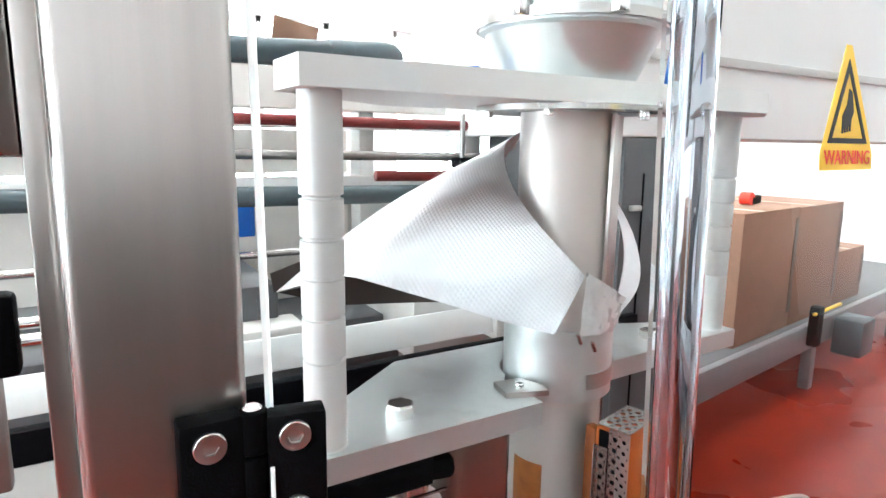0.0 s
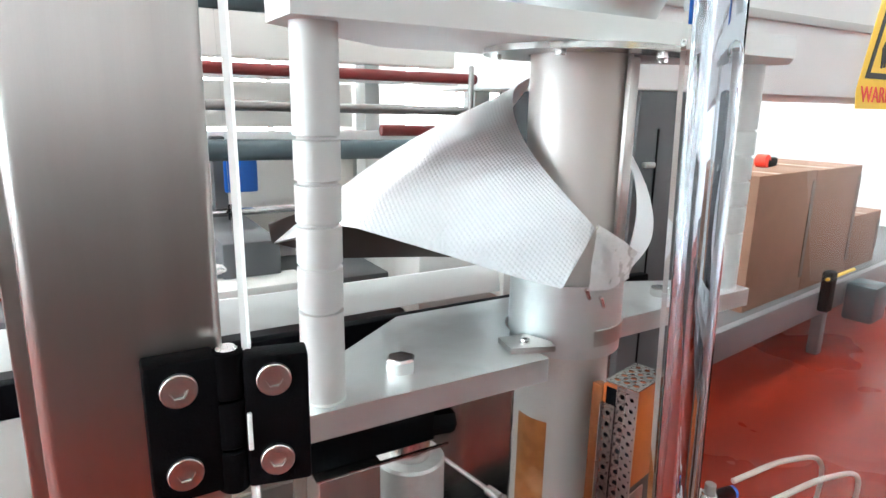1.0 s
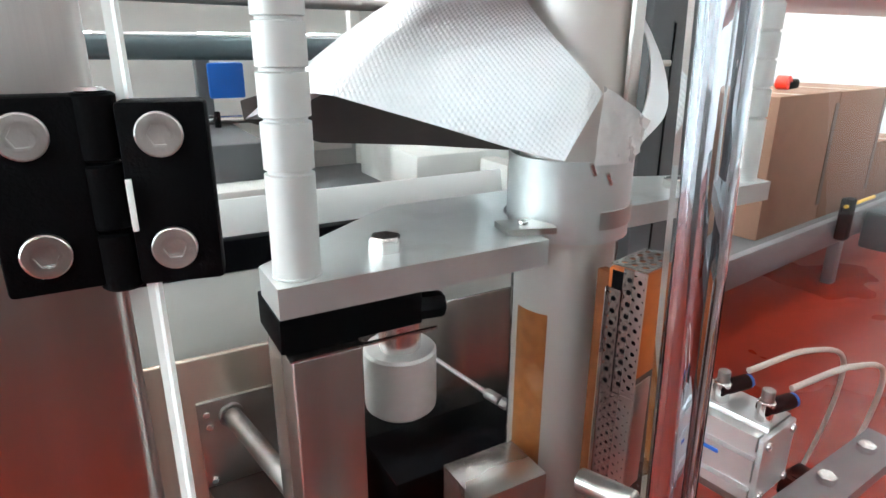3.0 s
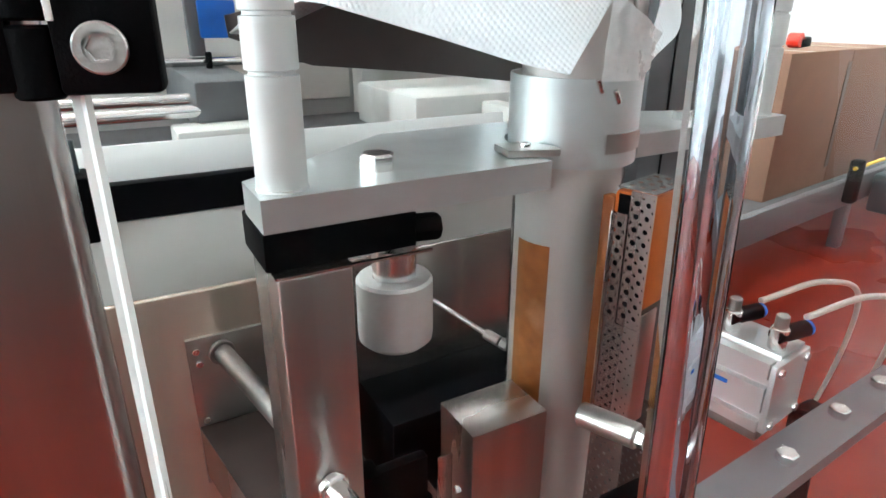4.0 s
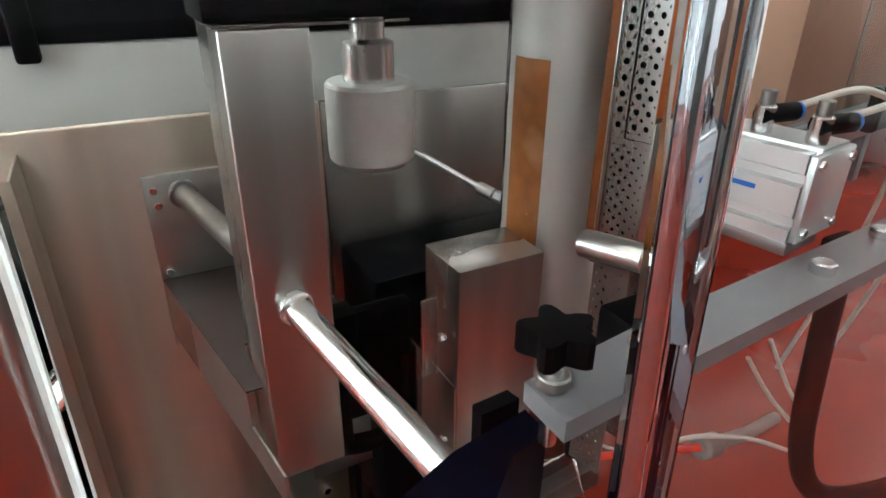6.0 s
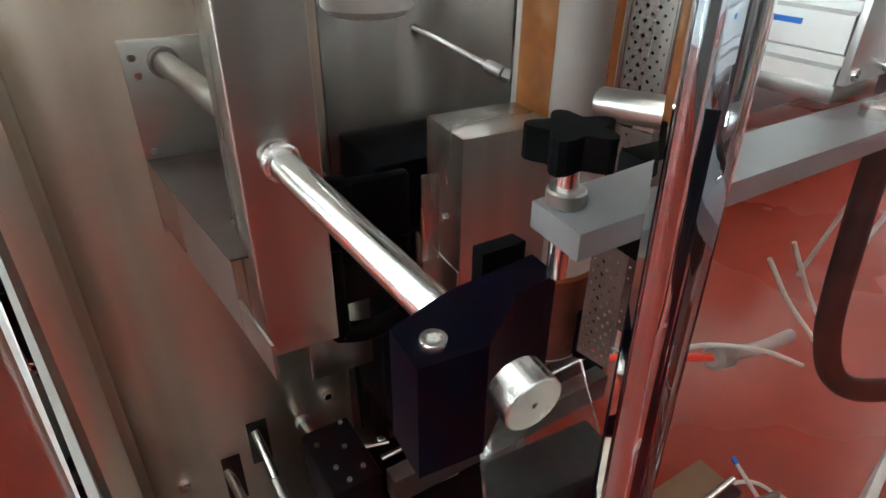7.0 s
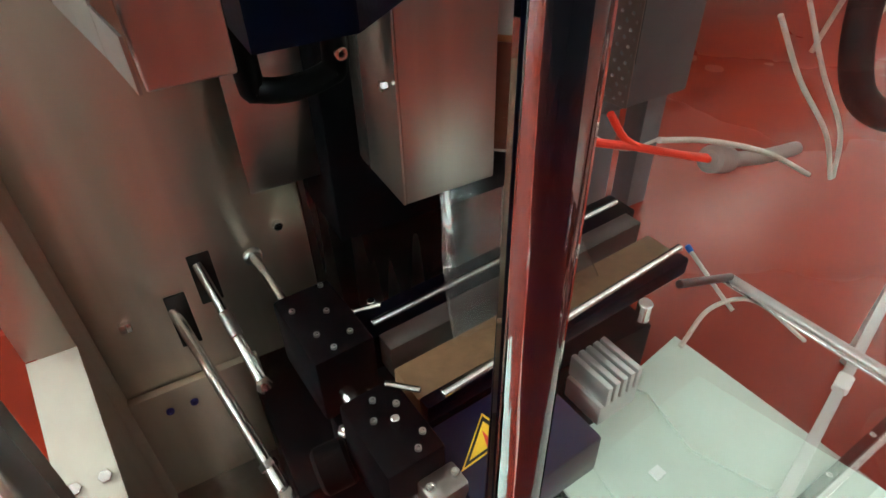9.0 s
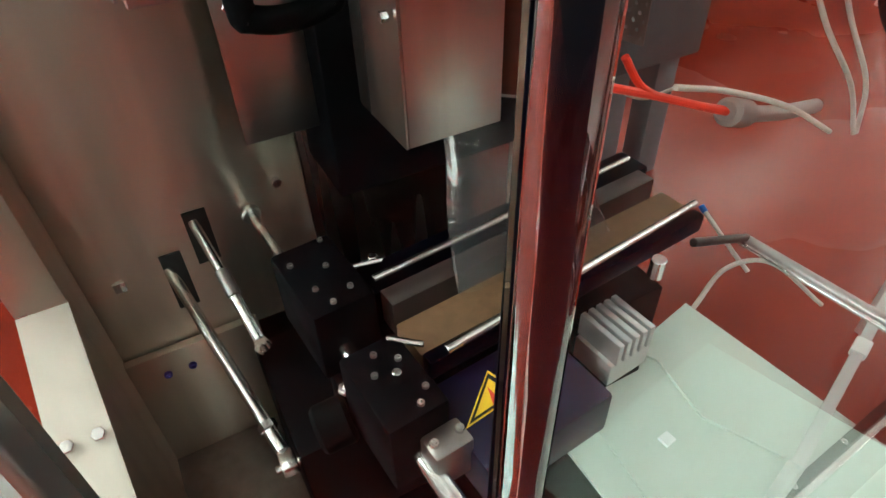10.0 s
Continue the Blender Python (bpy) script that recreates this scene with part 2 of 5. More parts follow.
# how far each unit sits from its drawn place, in metres
PLACE = {
    "forming_stand": (0.002, 0, 0.008), "forming_tube": (0.002, 0, 0.008), "hopper": (0.002, 0, 0.0085), "tool_handle": (0.002, 0, 0.0085),
    "support_column": (0.006, 0.003, 0.003), "spacer_block": (0.006, 0.002, 0.0032), "adjusting_spindle": (0.004, 0, 0.008),
    "drive_cover": (0.0155, 0.017, -0.003), "cable_clamp": (0.010, 0, 0.008), "clamp_block": (0.0165, 0.0115, -0.0295),
    "cross_beam": (0.014, 0.006, -0.006), "star_knob": (0.014, 0.006, -0.006), "beam_bracket": (0.014, 0.006, -0.006), "grab_handle": (0.014, 0.006, -0.006),
    "air_cylinder": (0.0, 0.0, 0.0), "seal_bar": (0.003, 0, 0.009), "guide_roller": (0.005, 0, 0.010),
    "bracket_plate": (0.009, 0, 0.004), "inner_panel": (0.014, 0, 0.028), "pull_rod": (0.006, 0, 0.012),
    "flat_rail": (0.004, 0, 0.005), "upper_back_plate": (0, 0, 0.004), "shade_block": (0.008, 0, 0.010),
    "rear_jaw": (0.022, 0.035, 0), "front_jaw": (0.023, 0.0255, 0), "jaw_cylinder": (0.008, 0.046, 0), "jaw_guides": (0.024, 0.030, 0), "film_bag": (-0.02, 0, 0),
    "slotted_panel": (0.025, 0, 0.032), "jointed_rod": (0.022, 0, 0.045),
    "cable_tie_bundle": (0.025, 0.035, 0.003), "air_hose": (0.015, 0.012, 0.0),
    "takeaway_conveyor": (-0.18, -0.13, 0.09), "carton": (-0.18, -0.13, 0.09), "tape_gun": (-0.18, -0.13, 0.09),
    "feed_frame": (0, 0, 0.018), "film_roller": (0, 0, 0.018), "tension_roller": (0, 0, 0.018), "clamp_lever": (0, 0, 0.018), "sensor": (0, 0, 0.018),
    "pivot_nut": (0, 0, 0.014), "vacuum_hose": (0, 0, 0.018), "cardboard_scrap": (0, 0, 0.018), "transfer_tray": (0, 0, 0.012), "grey_motor_box": (0, 0, 0.009),
    "winder_housing": (0, 0, 0.012), "control_cabinet": (0, 0, 0.012), "upper_housing": (0, 0, 0.012),
}


def placed(name, base):
    return Vector(base) + Vector(PLACE.get(name, (0, 0, 0)))


def thing(name, label, category, base=(0, 0, 0), group="", kind=""):
    """A top-level thing: an Empty at its base, which its parts hang from."""
    ob = new(name)
    ob.empty_display_size = 0.02
    ob.location = placed(name, base)
    BASE[ob] = Vector(base)
    return tagged(ob, label, category, group, kind)


def part(name, bm, material, parent=None, label="", angle=32, base=None):
    """Link a bmesh, built in world coordinates, as one mesh object under a thing or a part."""
    off = BASE[parent] if parent else Vector(base or (0, 0, 0))
    bmesh.ops.recalc_face_normals(bm, faces=bm.faces[:])
    if off.length:
        bmesh.ops.translate(bm, vec=-off, verts=bm.verts[:])
    lim = radians(angle)
    for e in bm.edges:
        e.smooth = len(e.link_faces) == 2 and e.calc_face_angle(0) < lim
    for f in bm.faces:
        f.smooth = True
    me = bpy.data.meshes.new(name)
    bm.to_mesh(me)
    bm.free()
    me.materials.append(material)
    ob = new(name, me)
    if parent:
        ob.parent = parent
    else:
        ob.location = placed(name, off)
    BASE[ob] = off
    if label:
        ob["label"] = label
    return ob


def solo(name, bm, material, label, category, base=(0, 0, 0), group="", kind="", angle=32):
    return tagged(part(name, bm, material, None, "", angle, base), label, category, group, kind)


def box(x0, x1, y0, y1, z0, z1, bev=0.001, seg=2, bm=None):
    new_bm = bmesh.new()
    g = bmesh.ops.create_cube(new_bm, size=1)
    bmesh.ops.scale(new_bm, vec=(x1 - x0, y1 - y0, z1 - z0), verts=g["verts"])
    bmesh.ops.translate(new_bm, vec=((x0 + x1) / 2, (y0 + y1) / 2, (z0 + z1) / 2), verts=g["verts"])
    if bev:
        bmesh.ops.bevel(new_bm, geom=new_bm.edges[:], offset=bev, segments=seg, affect="EDGES", profile=0.5)
    return join(bm, new_bm)


def join(bm, add):
    if bm is None:
        return add
    me = bpy.data.meshes.new("scratch")
    add.to_mesh(me)
    add.free()
    bm.from_mesh(me)
    bpy.data.meshes.remove(me)
    return bm


def axis_frame(p0, p1):
    p0, p1 = Vector(p0), Vector(p1)
    q = (p1 - p0).to_track_quat("Z", "Y")
    return Matrix.Translation(p0) @ q.to_matrix().to_4x4(), (p1 - p0).length


def lathe(profile, p0, p1, seg=32, bm=None):
    """Turn a profile of (radius, height) about the axis from p0 towards p1."""
    m, _ = axis_frame(p0, p1)
    nb = bmesh.new()
    rings = []
    for r, h in profile:
        if r < 1e-6:
            rings.append([nb.verts.new(m @ Vector((0, 0, h)))])
        else:
            rings.append([nb.verts.new(m @ Vector((r * math.cos(2 * math.pi * i / seg), r * math.sin(2 * math.pi * i / seg), h))) for i in range(seg)])
    for a, b in zip(rings, rings[1:]):
        for i in range(seg):
            j = (i + 1) % seg
            va = (a[i], a[j]) if len(a) > 1 else (a[0],)
            vb = (b[j], b[i]) if len(b) > 1 else (b[0],)
            if len(va) + len(vb) >= 3:
                nb.faces.new(va + vb)
    return join(bm, nb)


def rod(p0, p1, r, seg=24, bev=None, bm=None, r2=None):
    bev = min(r * 0.15, 0.001) if bev is None else bev
    n = (Vector(p1) - Vector(p0)).length
    r2 = r if r2 is None else r2
    return lathe([(0, 0), (r - bev, 0), (r, bev), (r2, n - bev), (r2 - bev, n), (0, n)], p0, p1, seg, bm)


def pipe(points, r, seg=12, steps=8, bm=None):
    """A hose or wire swept along a smooth curve through the points."""
    p = [Vector(v) for v in points]
    p = [2 * p[0] - p[1]] + p + [2 * p[-1] - p[-2]]
    path = []
    for i in range(1, len(p) - 2):
        for k in range(steps):
            t = k / steps
            a, b, c, d = p[i - 1], p[i], p[i + 1], p[i + 2]
            path.append(0.5 * (2 * b + (c - a) * t + (2 * a - 5 * b + 4 * c - d) * t * t + (3 * b - a - 3 * c + d) * t ** 3))
    path.append(p[-2])
    nb = bmesh.new()
    rings = []
    side = None
    for i, v in enumerate(path):
        d = (path[min(i + 1, len(path) - 1)] - path[max(i - 1, 0)]).normalized()
        if side is None:
            side = d.orthogonal().normalized()
        side = (side - d * side.dot(d)).normalized()
        up = d.cross(side)
        rings.append([nb.verts.new(v + r * (side * math.cos(2 * math.pi * k / seg) + up * math.sin(2 * math.pi * k / seg))) for k in range(seg)])
    for a, b in zip(rings, rings[1:]):
        for k in range(seg):
            nb.faces.new((a[k], a[(k + 1) % seg], b[(k + 1) % seg], b[k]))
    nb.faces.new(rings[0][::-1])
    nb.faces.new(rings[-1])
    return join(bm, nb)


def prism(poly, z0, z1, bev=0.0012, bm=None, seg=2):
    """An upright prism over a plan polygon."""
    nb = bmesh.new()
    lo = [nb.verts.new((x, y, z0)) for x, y in poly]
    hi = [nb.verts.new((x, y, z1)) for x, y in poly]
    n = len(poly)
    nb.faces.new(lo[::-1])
    nb.faces.new(hi)
    for i in range(n):
        nb.faces.new((lo[i], lo[(i + 1) % n], hi[(i + 1) % n], hi[i]))
    if bev:
        es = [e for e in nb.edges if len(e.link_faces) == 2 and e.calc_face_angle(0) > 0.5]
        bmesh.ops.bevel(nb, geom=es, offset=bev, segments=seg, affect="EDGES", profile=0.5)
    return join(bm, nb)


def moved(bm, m):
    bmesh.ops.transform(bm, matrix=m, verts=bm.verts[:])
    return bm


def hexhead(c, n, across, h, bm=None):
    """A hexagon bolt head with a chamfered crown."""
    r = across / math.sqrt(3)
    p1 = Vector(c) + Vector(n)
    return lathe([(0, 0), (r, 0), (r, h * 0.85), (r * 0.86, h), (0, h)], c, p1, 6, bm)


def socket(c, n, r, h, bm=None):
    """A round socket-screw head with a hexagon recess."""
    p1 = Vector(c) + Vector(n)
    nb = lathe([(0, 0), (r, 0), (r, h * 0.8), (r * 0.93, h), (r * 0.62, h)], c, p1, 24)
    m, _ = axis_frame(c, p1)
    k = r * 0.5
    out = [nb.verts.new(m @ Vector((r * 0.62 * math.cos(math.pi * i / 3), r * 0.62 * math.sin(math.pi * i / 3), h))) for i in range(6)]
    lo = [nb.verts.new(m @ Vector((k * math.cos(math.pi * i / 3), k * math.sin(math.pi * i / 3), h * 0.96))) for i in range(6)]
    dn = [nb.verts.new(m @ Vector((k * math.cos(math.pi * i / 3), k * math.sin(math.pi * i / 3), h * 0.35))) for i in range(6)]
    for i in range(6):
        j = (i + 1) % 6
        nb.faces.new((out[i], out[j], lo[j], lo[i]))
        nb.faces.new((lo[i], lo[j], dn[j], dn[i]))
    nb.faces.new(dn)
    return join(bm, nb)


def screw(parent, c, n, r, h, label=""):
    return part("screw", socket(c, n, r, h), CHROME, parent, label)


def bolt(parent, c, n, across, h, name="bolt"):
    return part(name, hexhead(c, n, across, h), CHROME, parent)


def perforated(x_len, z_len, t, cols, rows, r, margin):
    """A flat plate in the local x-z plane with a grid of round holes cut through it."""
    bm = bmesh.new()
    cw, rh = (x_len - 2 * margin[0]) / cols, (z_len - 2 * margin[1]) / rows
    seg = 12

    def square(k, w, h):
        a = 2 * math.pi * k / seg
        c, s_ = math.cos(a), math.sin(a)
        f = 1 / max(abs(c), abs(s_))
        return c * f * w / 2, s_ * f * h / 2
    for i in range(cols):
        for j in range(rows):
            cx, cz = margin[0] + (i + 0.5) * cw, margin[1] + (j + 0.5) * rh
            for y in (0.0, t):
                inn = [bm.verts.new((cx + r * math.cos(2 * math.pi * k / seg), y, cz + r * math.sin(2 * math.pi * k / seg))) for k in range(seg)]
                out = [bm.verts.new((cx + square(k, cw, rh)[0], y, cz + square(k, cw, rh)[1])) for k in range(seg)]
                for k in range(seg):
                    q = (k + 1) % seg
                    bm.faces.new((inn[k], inn[q], out[q], out[k]))
                if y == 0.0:
                    first = inn
            for k in range(seg):
                q = (k + 1) % seg
                bm.faces.new((first[k], first[q], inn[q], inn[k]))
    mx, mz = margin
    for x0, x1, z0, z1 in ((0, mx, 0, z_len), (x_len - mx, x_len, 0, z_len), (mx, x_len - mx, 0, mz), (mx, x_len - mx, z_len - mz, z_len)):
        box(x0, x1, 0, t, z0, z1, 0, 1, bm)
    bmesh.ops.remove_doubles(bm, verts=bm.verts[:], dist=1e-6)
    return bm


# ---- the hall ----
def hall():
    solo("floor", box(-5, 8, -2.75, 6, -0.1, 0.0, 0), REDF, "glossy brick-red coated factory floor", "floor", kind="structure")
    solo("ceiling", box(-5, 8, -2.75, 6, 3.8, 3.9, 0), WHITEP, "white hall ceiling", "ceiling", kind="structure")
    # west windows are added out of view to brighten the machine's left side
    ys = [-2.75, -2.3, -0.5, 0.1, 1.9, 2.5, 4.3, 6.0]
    bm = None
    for i in range(0, 7, 2):
        bm = box(-5.15, -5, ys[i], ys[i + 1], 0, 3.8, 0, 1, bm)
    for i in (1, 3, 5):
        bm = box(-5.15, -5, ys[i], ys[i + 1], 0, 1.0, 0, 1, bm)
        bm = box(-5.15, -5, ys[i], ys[i + 1], 3.0, 3.8, 0, 1, bm)
    solo("wall_west", bm, WALLP, "unseen white hall wall with added window openings", "wall", kind="structure")
    for k, i in enumerate((1, 3, 5)):
        w = thing("window_%d" % (k + 4), "added unseen window that lights the steel from the left", "window", (-5, ys[i], 1.0), kind="structure")
        a, b = ys[i], ys[i + 1]
        f = box(-5.1, -5.03, a, a + 0.06, 1.0, 3.0, 0.004)
        for y0, y1, z0, z1 in ((b - 0.06, b, 1.0, 3.0), (a, b, 1.0, 1.06), (a, b, 2.94, 3.0), ((a + b) / 2 - 0.03, (a + b) / 2 + 0.03, 1.0, 3.0)):
            box(-5.1, -5.03, y0, y1, z0, z1, 0.004, 2, f)
        part("window_frame", f, WHITEP, w)
    # glowing panel behind the added west windows
    solo("backdrop", box(-5.65, -5.6, -5, 5, 0.3, 3.6, 0), SKYGLOW, "glowing white panel outside the windows", "sky", kind="structure")
    solo("wall_east", box(8, 8.15, -2.75, 6, 0, 3.8, 0), WALLP, "plain white hall wall", "wall", kind="structure")
    solo("wall_south", box(-5.15, 8.15, -2.75, -2.6, 1.55, 3.8, 0), WALLP, "plain white upper hall wall", "wall", kind="structure")
    # added dark band out of view, there for the steel to reflect
    solo("wall_south_dark", box(-5.15, 8.15, -2.75, -2.59, 0, 1.55, 0), DARKWALL, "added dark lower wall out of view, darkening steel reflections", "wall", kind="structure")
    bm = None
    xs = [-5.15, -1.2, 0.2, 0.9, 2.3, 3.0, 4.4, 8.15]
    for i in range(0, 7, 2):
        bm = box(xs[i], xs[i + 1], 6, 6.15, 0, 3.8, 0, 1, bm)
    for i in (1, 3, 5):
        bm = box(xs[i], xs[i + 1], 6, 6.15, 0, 0.9, 0, 1, bm)
        bm = box(xs[i], xs[i + 1], 6, 6.15, 2.6, 3.8, 0, 1, bm)
    solo("wall_north", bm, WALLP, "white hall wall with bright windows", "wall", kind="structure")
    for k, i in enumerate((1, 3, 5)):
        w = thing("window_%d" % (k + 1), "tall window full of white daylight", "window", (xs[i], 6, 0.9), kind="structure")
        a, b = xs[i], xs[i + 1]
        f = box(a, a + 0.06, 6.03, 6.1, 0.9, 2.6, 0.004)
        for x0, x1, z0, z1 in ((b - 0.06, b, 0.9, 2.6), (a, b, 0.9, 0.96), (a, b, 2.54, 2.6), ((a + b) / 2 - 0.03, (a + b) / 2 + 0.03, 0.9, 2.6)):
            box(x0, x1, 6.03, 6.1, z0, z1, 0.004, 2, f)
        part("window_frame", f, WHITEP, w)
    solo("backdrop", box(-3, 6, 6.6, 6.65, 0.3, 3.2, 0), SKYGLOW, "glowing white panel outside the windows", "sky", kind="structure")


def ceiling_lamps():
    first = None
    # the pair at y -1.5 is added, unseen, to brighten front-facing steel
    for y, xs in ((1.6, (-3.0, -0.6, 1.8, 4.2, 6.4)), (3.9, (-3.0, -0.6, 1.8, 4.2, 6.4)), (-1.5, (-3.0, 4.2))):
        for x in xs:
            m = pose(x, y, 3.62)
            if first is None:
                first = thing("ceiling_light", "white strip light with a glowing diffuser under the ceiling", "ceiling light", (x, y, 3.62), "ceiling lights")
                part("housing", box(x - 0.75, x + 0.75, y - 0.16, y + 0.16, 3.63, 3.80, 0.01), WHITEP, first)
                part("diffuser", box(x - 0.73, x + 0.73, y - 0.14, y + 0.14, 3.60, 3.63, 0.006), GLOW, first)
            else:
                copy_thing(first, m)


# ---- guard: steel frame, hinge, clear door ----
PIV = Vector((0.0585, 0.2385))
DOOR_DIR = Vector((0.943, -0.333)).normalized()


def hinge_edge(z):
    """The door's edge at the hinge: the sheet leans a little, and more towards its free edge."""
    return Vector((0.0627, 0.2282)) + Vector((0.0018, 0.0430)) * (z - 1.1)


def free_edge(z):
    return Vector((0.2883, 0.1775)) + Vector((0.0980, 0.0958)) * (z - 1.1)


def on_door(s, n, z, from_free=False):
    """A point on the leaning door: s along it, n towards the room."""
    a, b = hinge_edge(z), free_edge(z)
    u = (b - a).normalized()
    p = (b if from_free else a) + u * s + Vector((u.y, -u.x)) * n
    return p.x, p.y


def leaning(spots, z0, z1, bm=None):
    """A prism whose foot and head outlines are given by spots(z)."""
    nb = bmesh.new()
    lo = [nb.verts.new((x, y, z0)) for x, y in spots(z0)]
    hi = [nb.verts.new((x, y, z1)) for x, y in spots(z1)]
    n = len(lo)
    nb.faces.new(lo[::-1])
    nb.faces.new(hi)
    for i in range(n):
        nb.faces.new((lo[i], lo[(i + 1) % n], hi[(i + 1) % n], hi[i]))
    return join(bm, nb)


def guard_frame():
    solo("guard_post", box(-0.0075, 0.0575, 0.244, 0.290, 0.0, 2.25, 0.005, 3), STEEL, "wide brushed stainless steel upright of the machine guard", "post", (0.025, 0.28, 0), kind="structure")
    bm = box(-0.45, -0.29, 0.300, 0.330, 0, 2.25, 0.003)
    box(-0.290, -0.019, 0.300, 0.330, 1.445, 2.25, 0.003, 2, bm)
    box(-0.290, -0.019, 0.300, 0.330, 0.0, 0.10, 0.003, 2, bm)
    box(-0.019, -0.0085, 0.300, 0.330, 0.0, 2.25, 0.002, 2, bm)
    solo("side_frame", bm, STEEL, "brushed stainless frame with a tall opening beside the upright", "frame", (-0.2, 0.31, 0), kind="structure")
    lt = thing("latch", "black latch on the edge of the frame opening", "latch", (-0.034, 0.30, 1.35))
    part("body", box(-0.052, -0.026, 0.286, 0.300, 1.353, 1.389, 0.003), BLACK, lt)
    part("tongue", box(-0.044, -0.034, 0.290, 0.300, 1.30, 1.353, 0.002), STEEL_D, lt)


def hinge():
    h = thing("door_hinge", "black hinge with round steel socket screws on the guard upright", "hinge", (0.0565, 0.238, 1.283))
    part("fixed_leaf", box(0.0265, 0.0525, 0.2305, 0.2437, 1.283, 1.3405, 0.0016), BLACK, h)
    leaf = box(0.0045, 0.0295, -0.009, 0.0035, 1.282, 1.3385, 0.0016)
    ang = math.degrees(math.atan2(DOOR_DIR.y, DOOR_DIR.x)) * 0.62
    turn = pose(PIV.x, PIV.y, 0, 0, 0, ang)
    part("moving_leaf", moved(leaf, turn), BLACK, h)
    for z0, z1 in ((1.281, 1.2995), (1.3005, 1.3205), (1.3215, 1.341)):
        part("knuckle", rod((0.0565, 0.2345, z0), (0.0565, 0.2345, z1), 0.0062, 24, 0.0008), BLACK, h)
    part("pin", rod((0.0565, 0.2345, 1.3405), (0.0565, 0.2345, 1.3425), 0.0042, 20, 0.001), CHROME, h, "bright steel hinge pin")
    part("gap_strip", box(0.0612, 0.0630, 0.2256, 0.2270, 1.3005, 1.3165, 0.0003), EDGE, h, "milky sheet edge showing in the hinge gap")
    dy = Vector((turn.to_3x3() @ Vector((0, -1, 0))))
    spots = [((0.038, 0.2303, 1.3300), Vector((0, -1, 0))), ((0.038, 0.2303, 1.2955), Vector((0, -1, 0)))]
    for z in (1.3290, 1.2940):
        spots.append((turn @ Vector((0.0160, -0.0092, z)), dy))
    for c, n in spots:
        c = Vector(c)
        part("screw", socket(c, n, 0.0067, 0.0020), SCREW, h, "flat steel socket screw")


def door():
    d = thing("door_1", "clear acrylic guard door, slightly open, with milky cut edges", "door", (PIV.x, PIV.y, 0.05), kind="structure")
    z0, z1, t = 0.06, 2.05, 0.005
    def sheet(z):
        """Section of the flat sheet, which leans as a whole and is cut along the bar."""
        a, b = hinge_edge(1.1), free_edge(1.1)
        u = (b - a).normalized()
        v = Vector((u.y, -u.x))
        a = a + Vector((0.0, 0.1178)) * (z - 1.1)
        end = (b - hinge_edge(1.1)).length - 0.0318 + 0.080 * (z - 1.1)
        return [tuple(p) for p in (a + u * 0.0040, a + u * end, a + u * end - v * t, a + u * 0.0040 - v * t)]
    pane = part("pane", leaning(sheet, z0, z1), ACRYLIC, d)
    part("edge_strip", leaning(lambda z: [on_door(0, 0.0008, z), on_door(0.0036, 0.0008, z), on_door(0.0036, -t - 0.0008, z), on_door(0, -t - 0.0008, z)], z0, z1), EDGE, d, "milky white cut edge of the sheet")

    def lens(z):
        """Section of the bar: a bulging front and a flatter back."""
        pts = []
        h = 0.0155 + 0.0100 * (z - 1.1)
        for k in range(13):
            a = math.pi * k / 12
            pts.append(on_door(-h - h * 0.99 * math.cos(a), -0.006 + 0.0085 * math.sin(a), z, True))
        for k in range(1, 12):
            a = math.pi * k / 12
            pts.append(on_door(-h + h * 0.99 * math.cos(a), -0.006 - 0.0045 * math.sin(a), z, True))
        return pts
    bar = part("edge_bar", leaning(lens, z0, z1), ACRYLIC_BAR, d, "thick clear acrylic edge bar")
    # added navy strip: gives the clear bar its dark refracted streaks
    part("streak_strip", leaning(lambda z: [on_door(-0.0205, -0.0112, z, True), on_door(-0.0145, -0.0112, z, True), on_door(-0.0145, -0.0130, z, True), on_door(-0.0205, -0.0130, z, True)], z0, z1), NAVY, d, "added dark blue strip for the bar's dark streaks")

    # broader added strip for the dark blue reflection in the lower bar
    part("lower_streak", leaning(lambda z: [on_door(-0.0225, -0.0134, z, True), on_door(-0.0060, -0.0134, z, True), on_door(-0.0060, -0.0150, z, True), on_door(-0.0225, -0.0150, z, True)], z0, 1.02), NAVY, d, "added dark blue strip for the lower bar's reflection")

    def beside(z):
        p = free_edge(z) + Vector((0.0025, 0.0040))
        q = Vector((1.15, 0.2495)) + Vector((0.0980, 0.0958)) * (z - 1.1)
        return [tuple(p), tuple(q), (q.x, q.y + 0.004), (p.x, p.y + 0.004)]
    wing = part("side_pane", leaning(beside, z0, z1), ACRYLIC, d)
    for ob in (pane, bar, wing):
        ob.visible_shadow = False


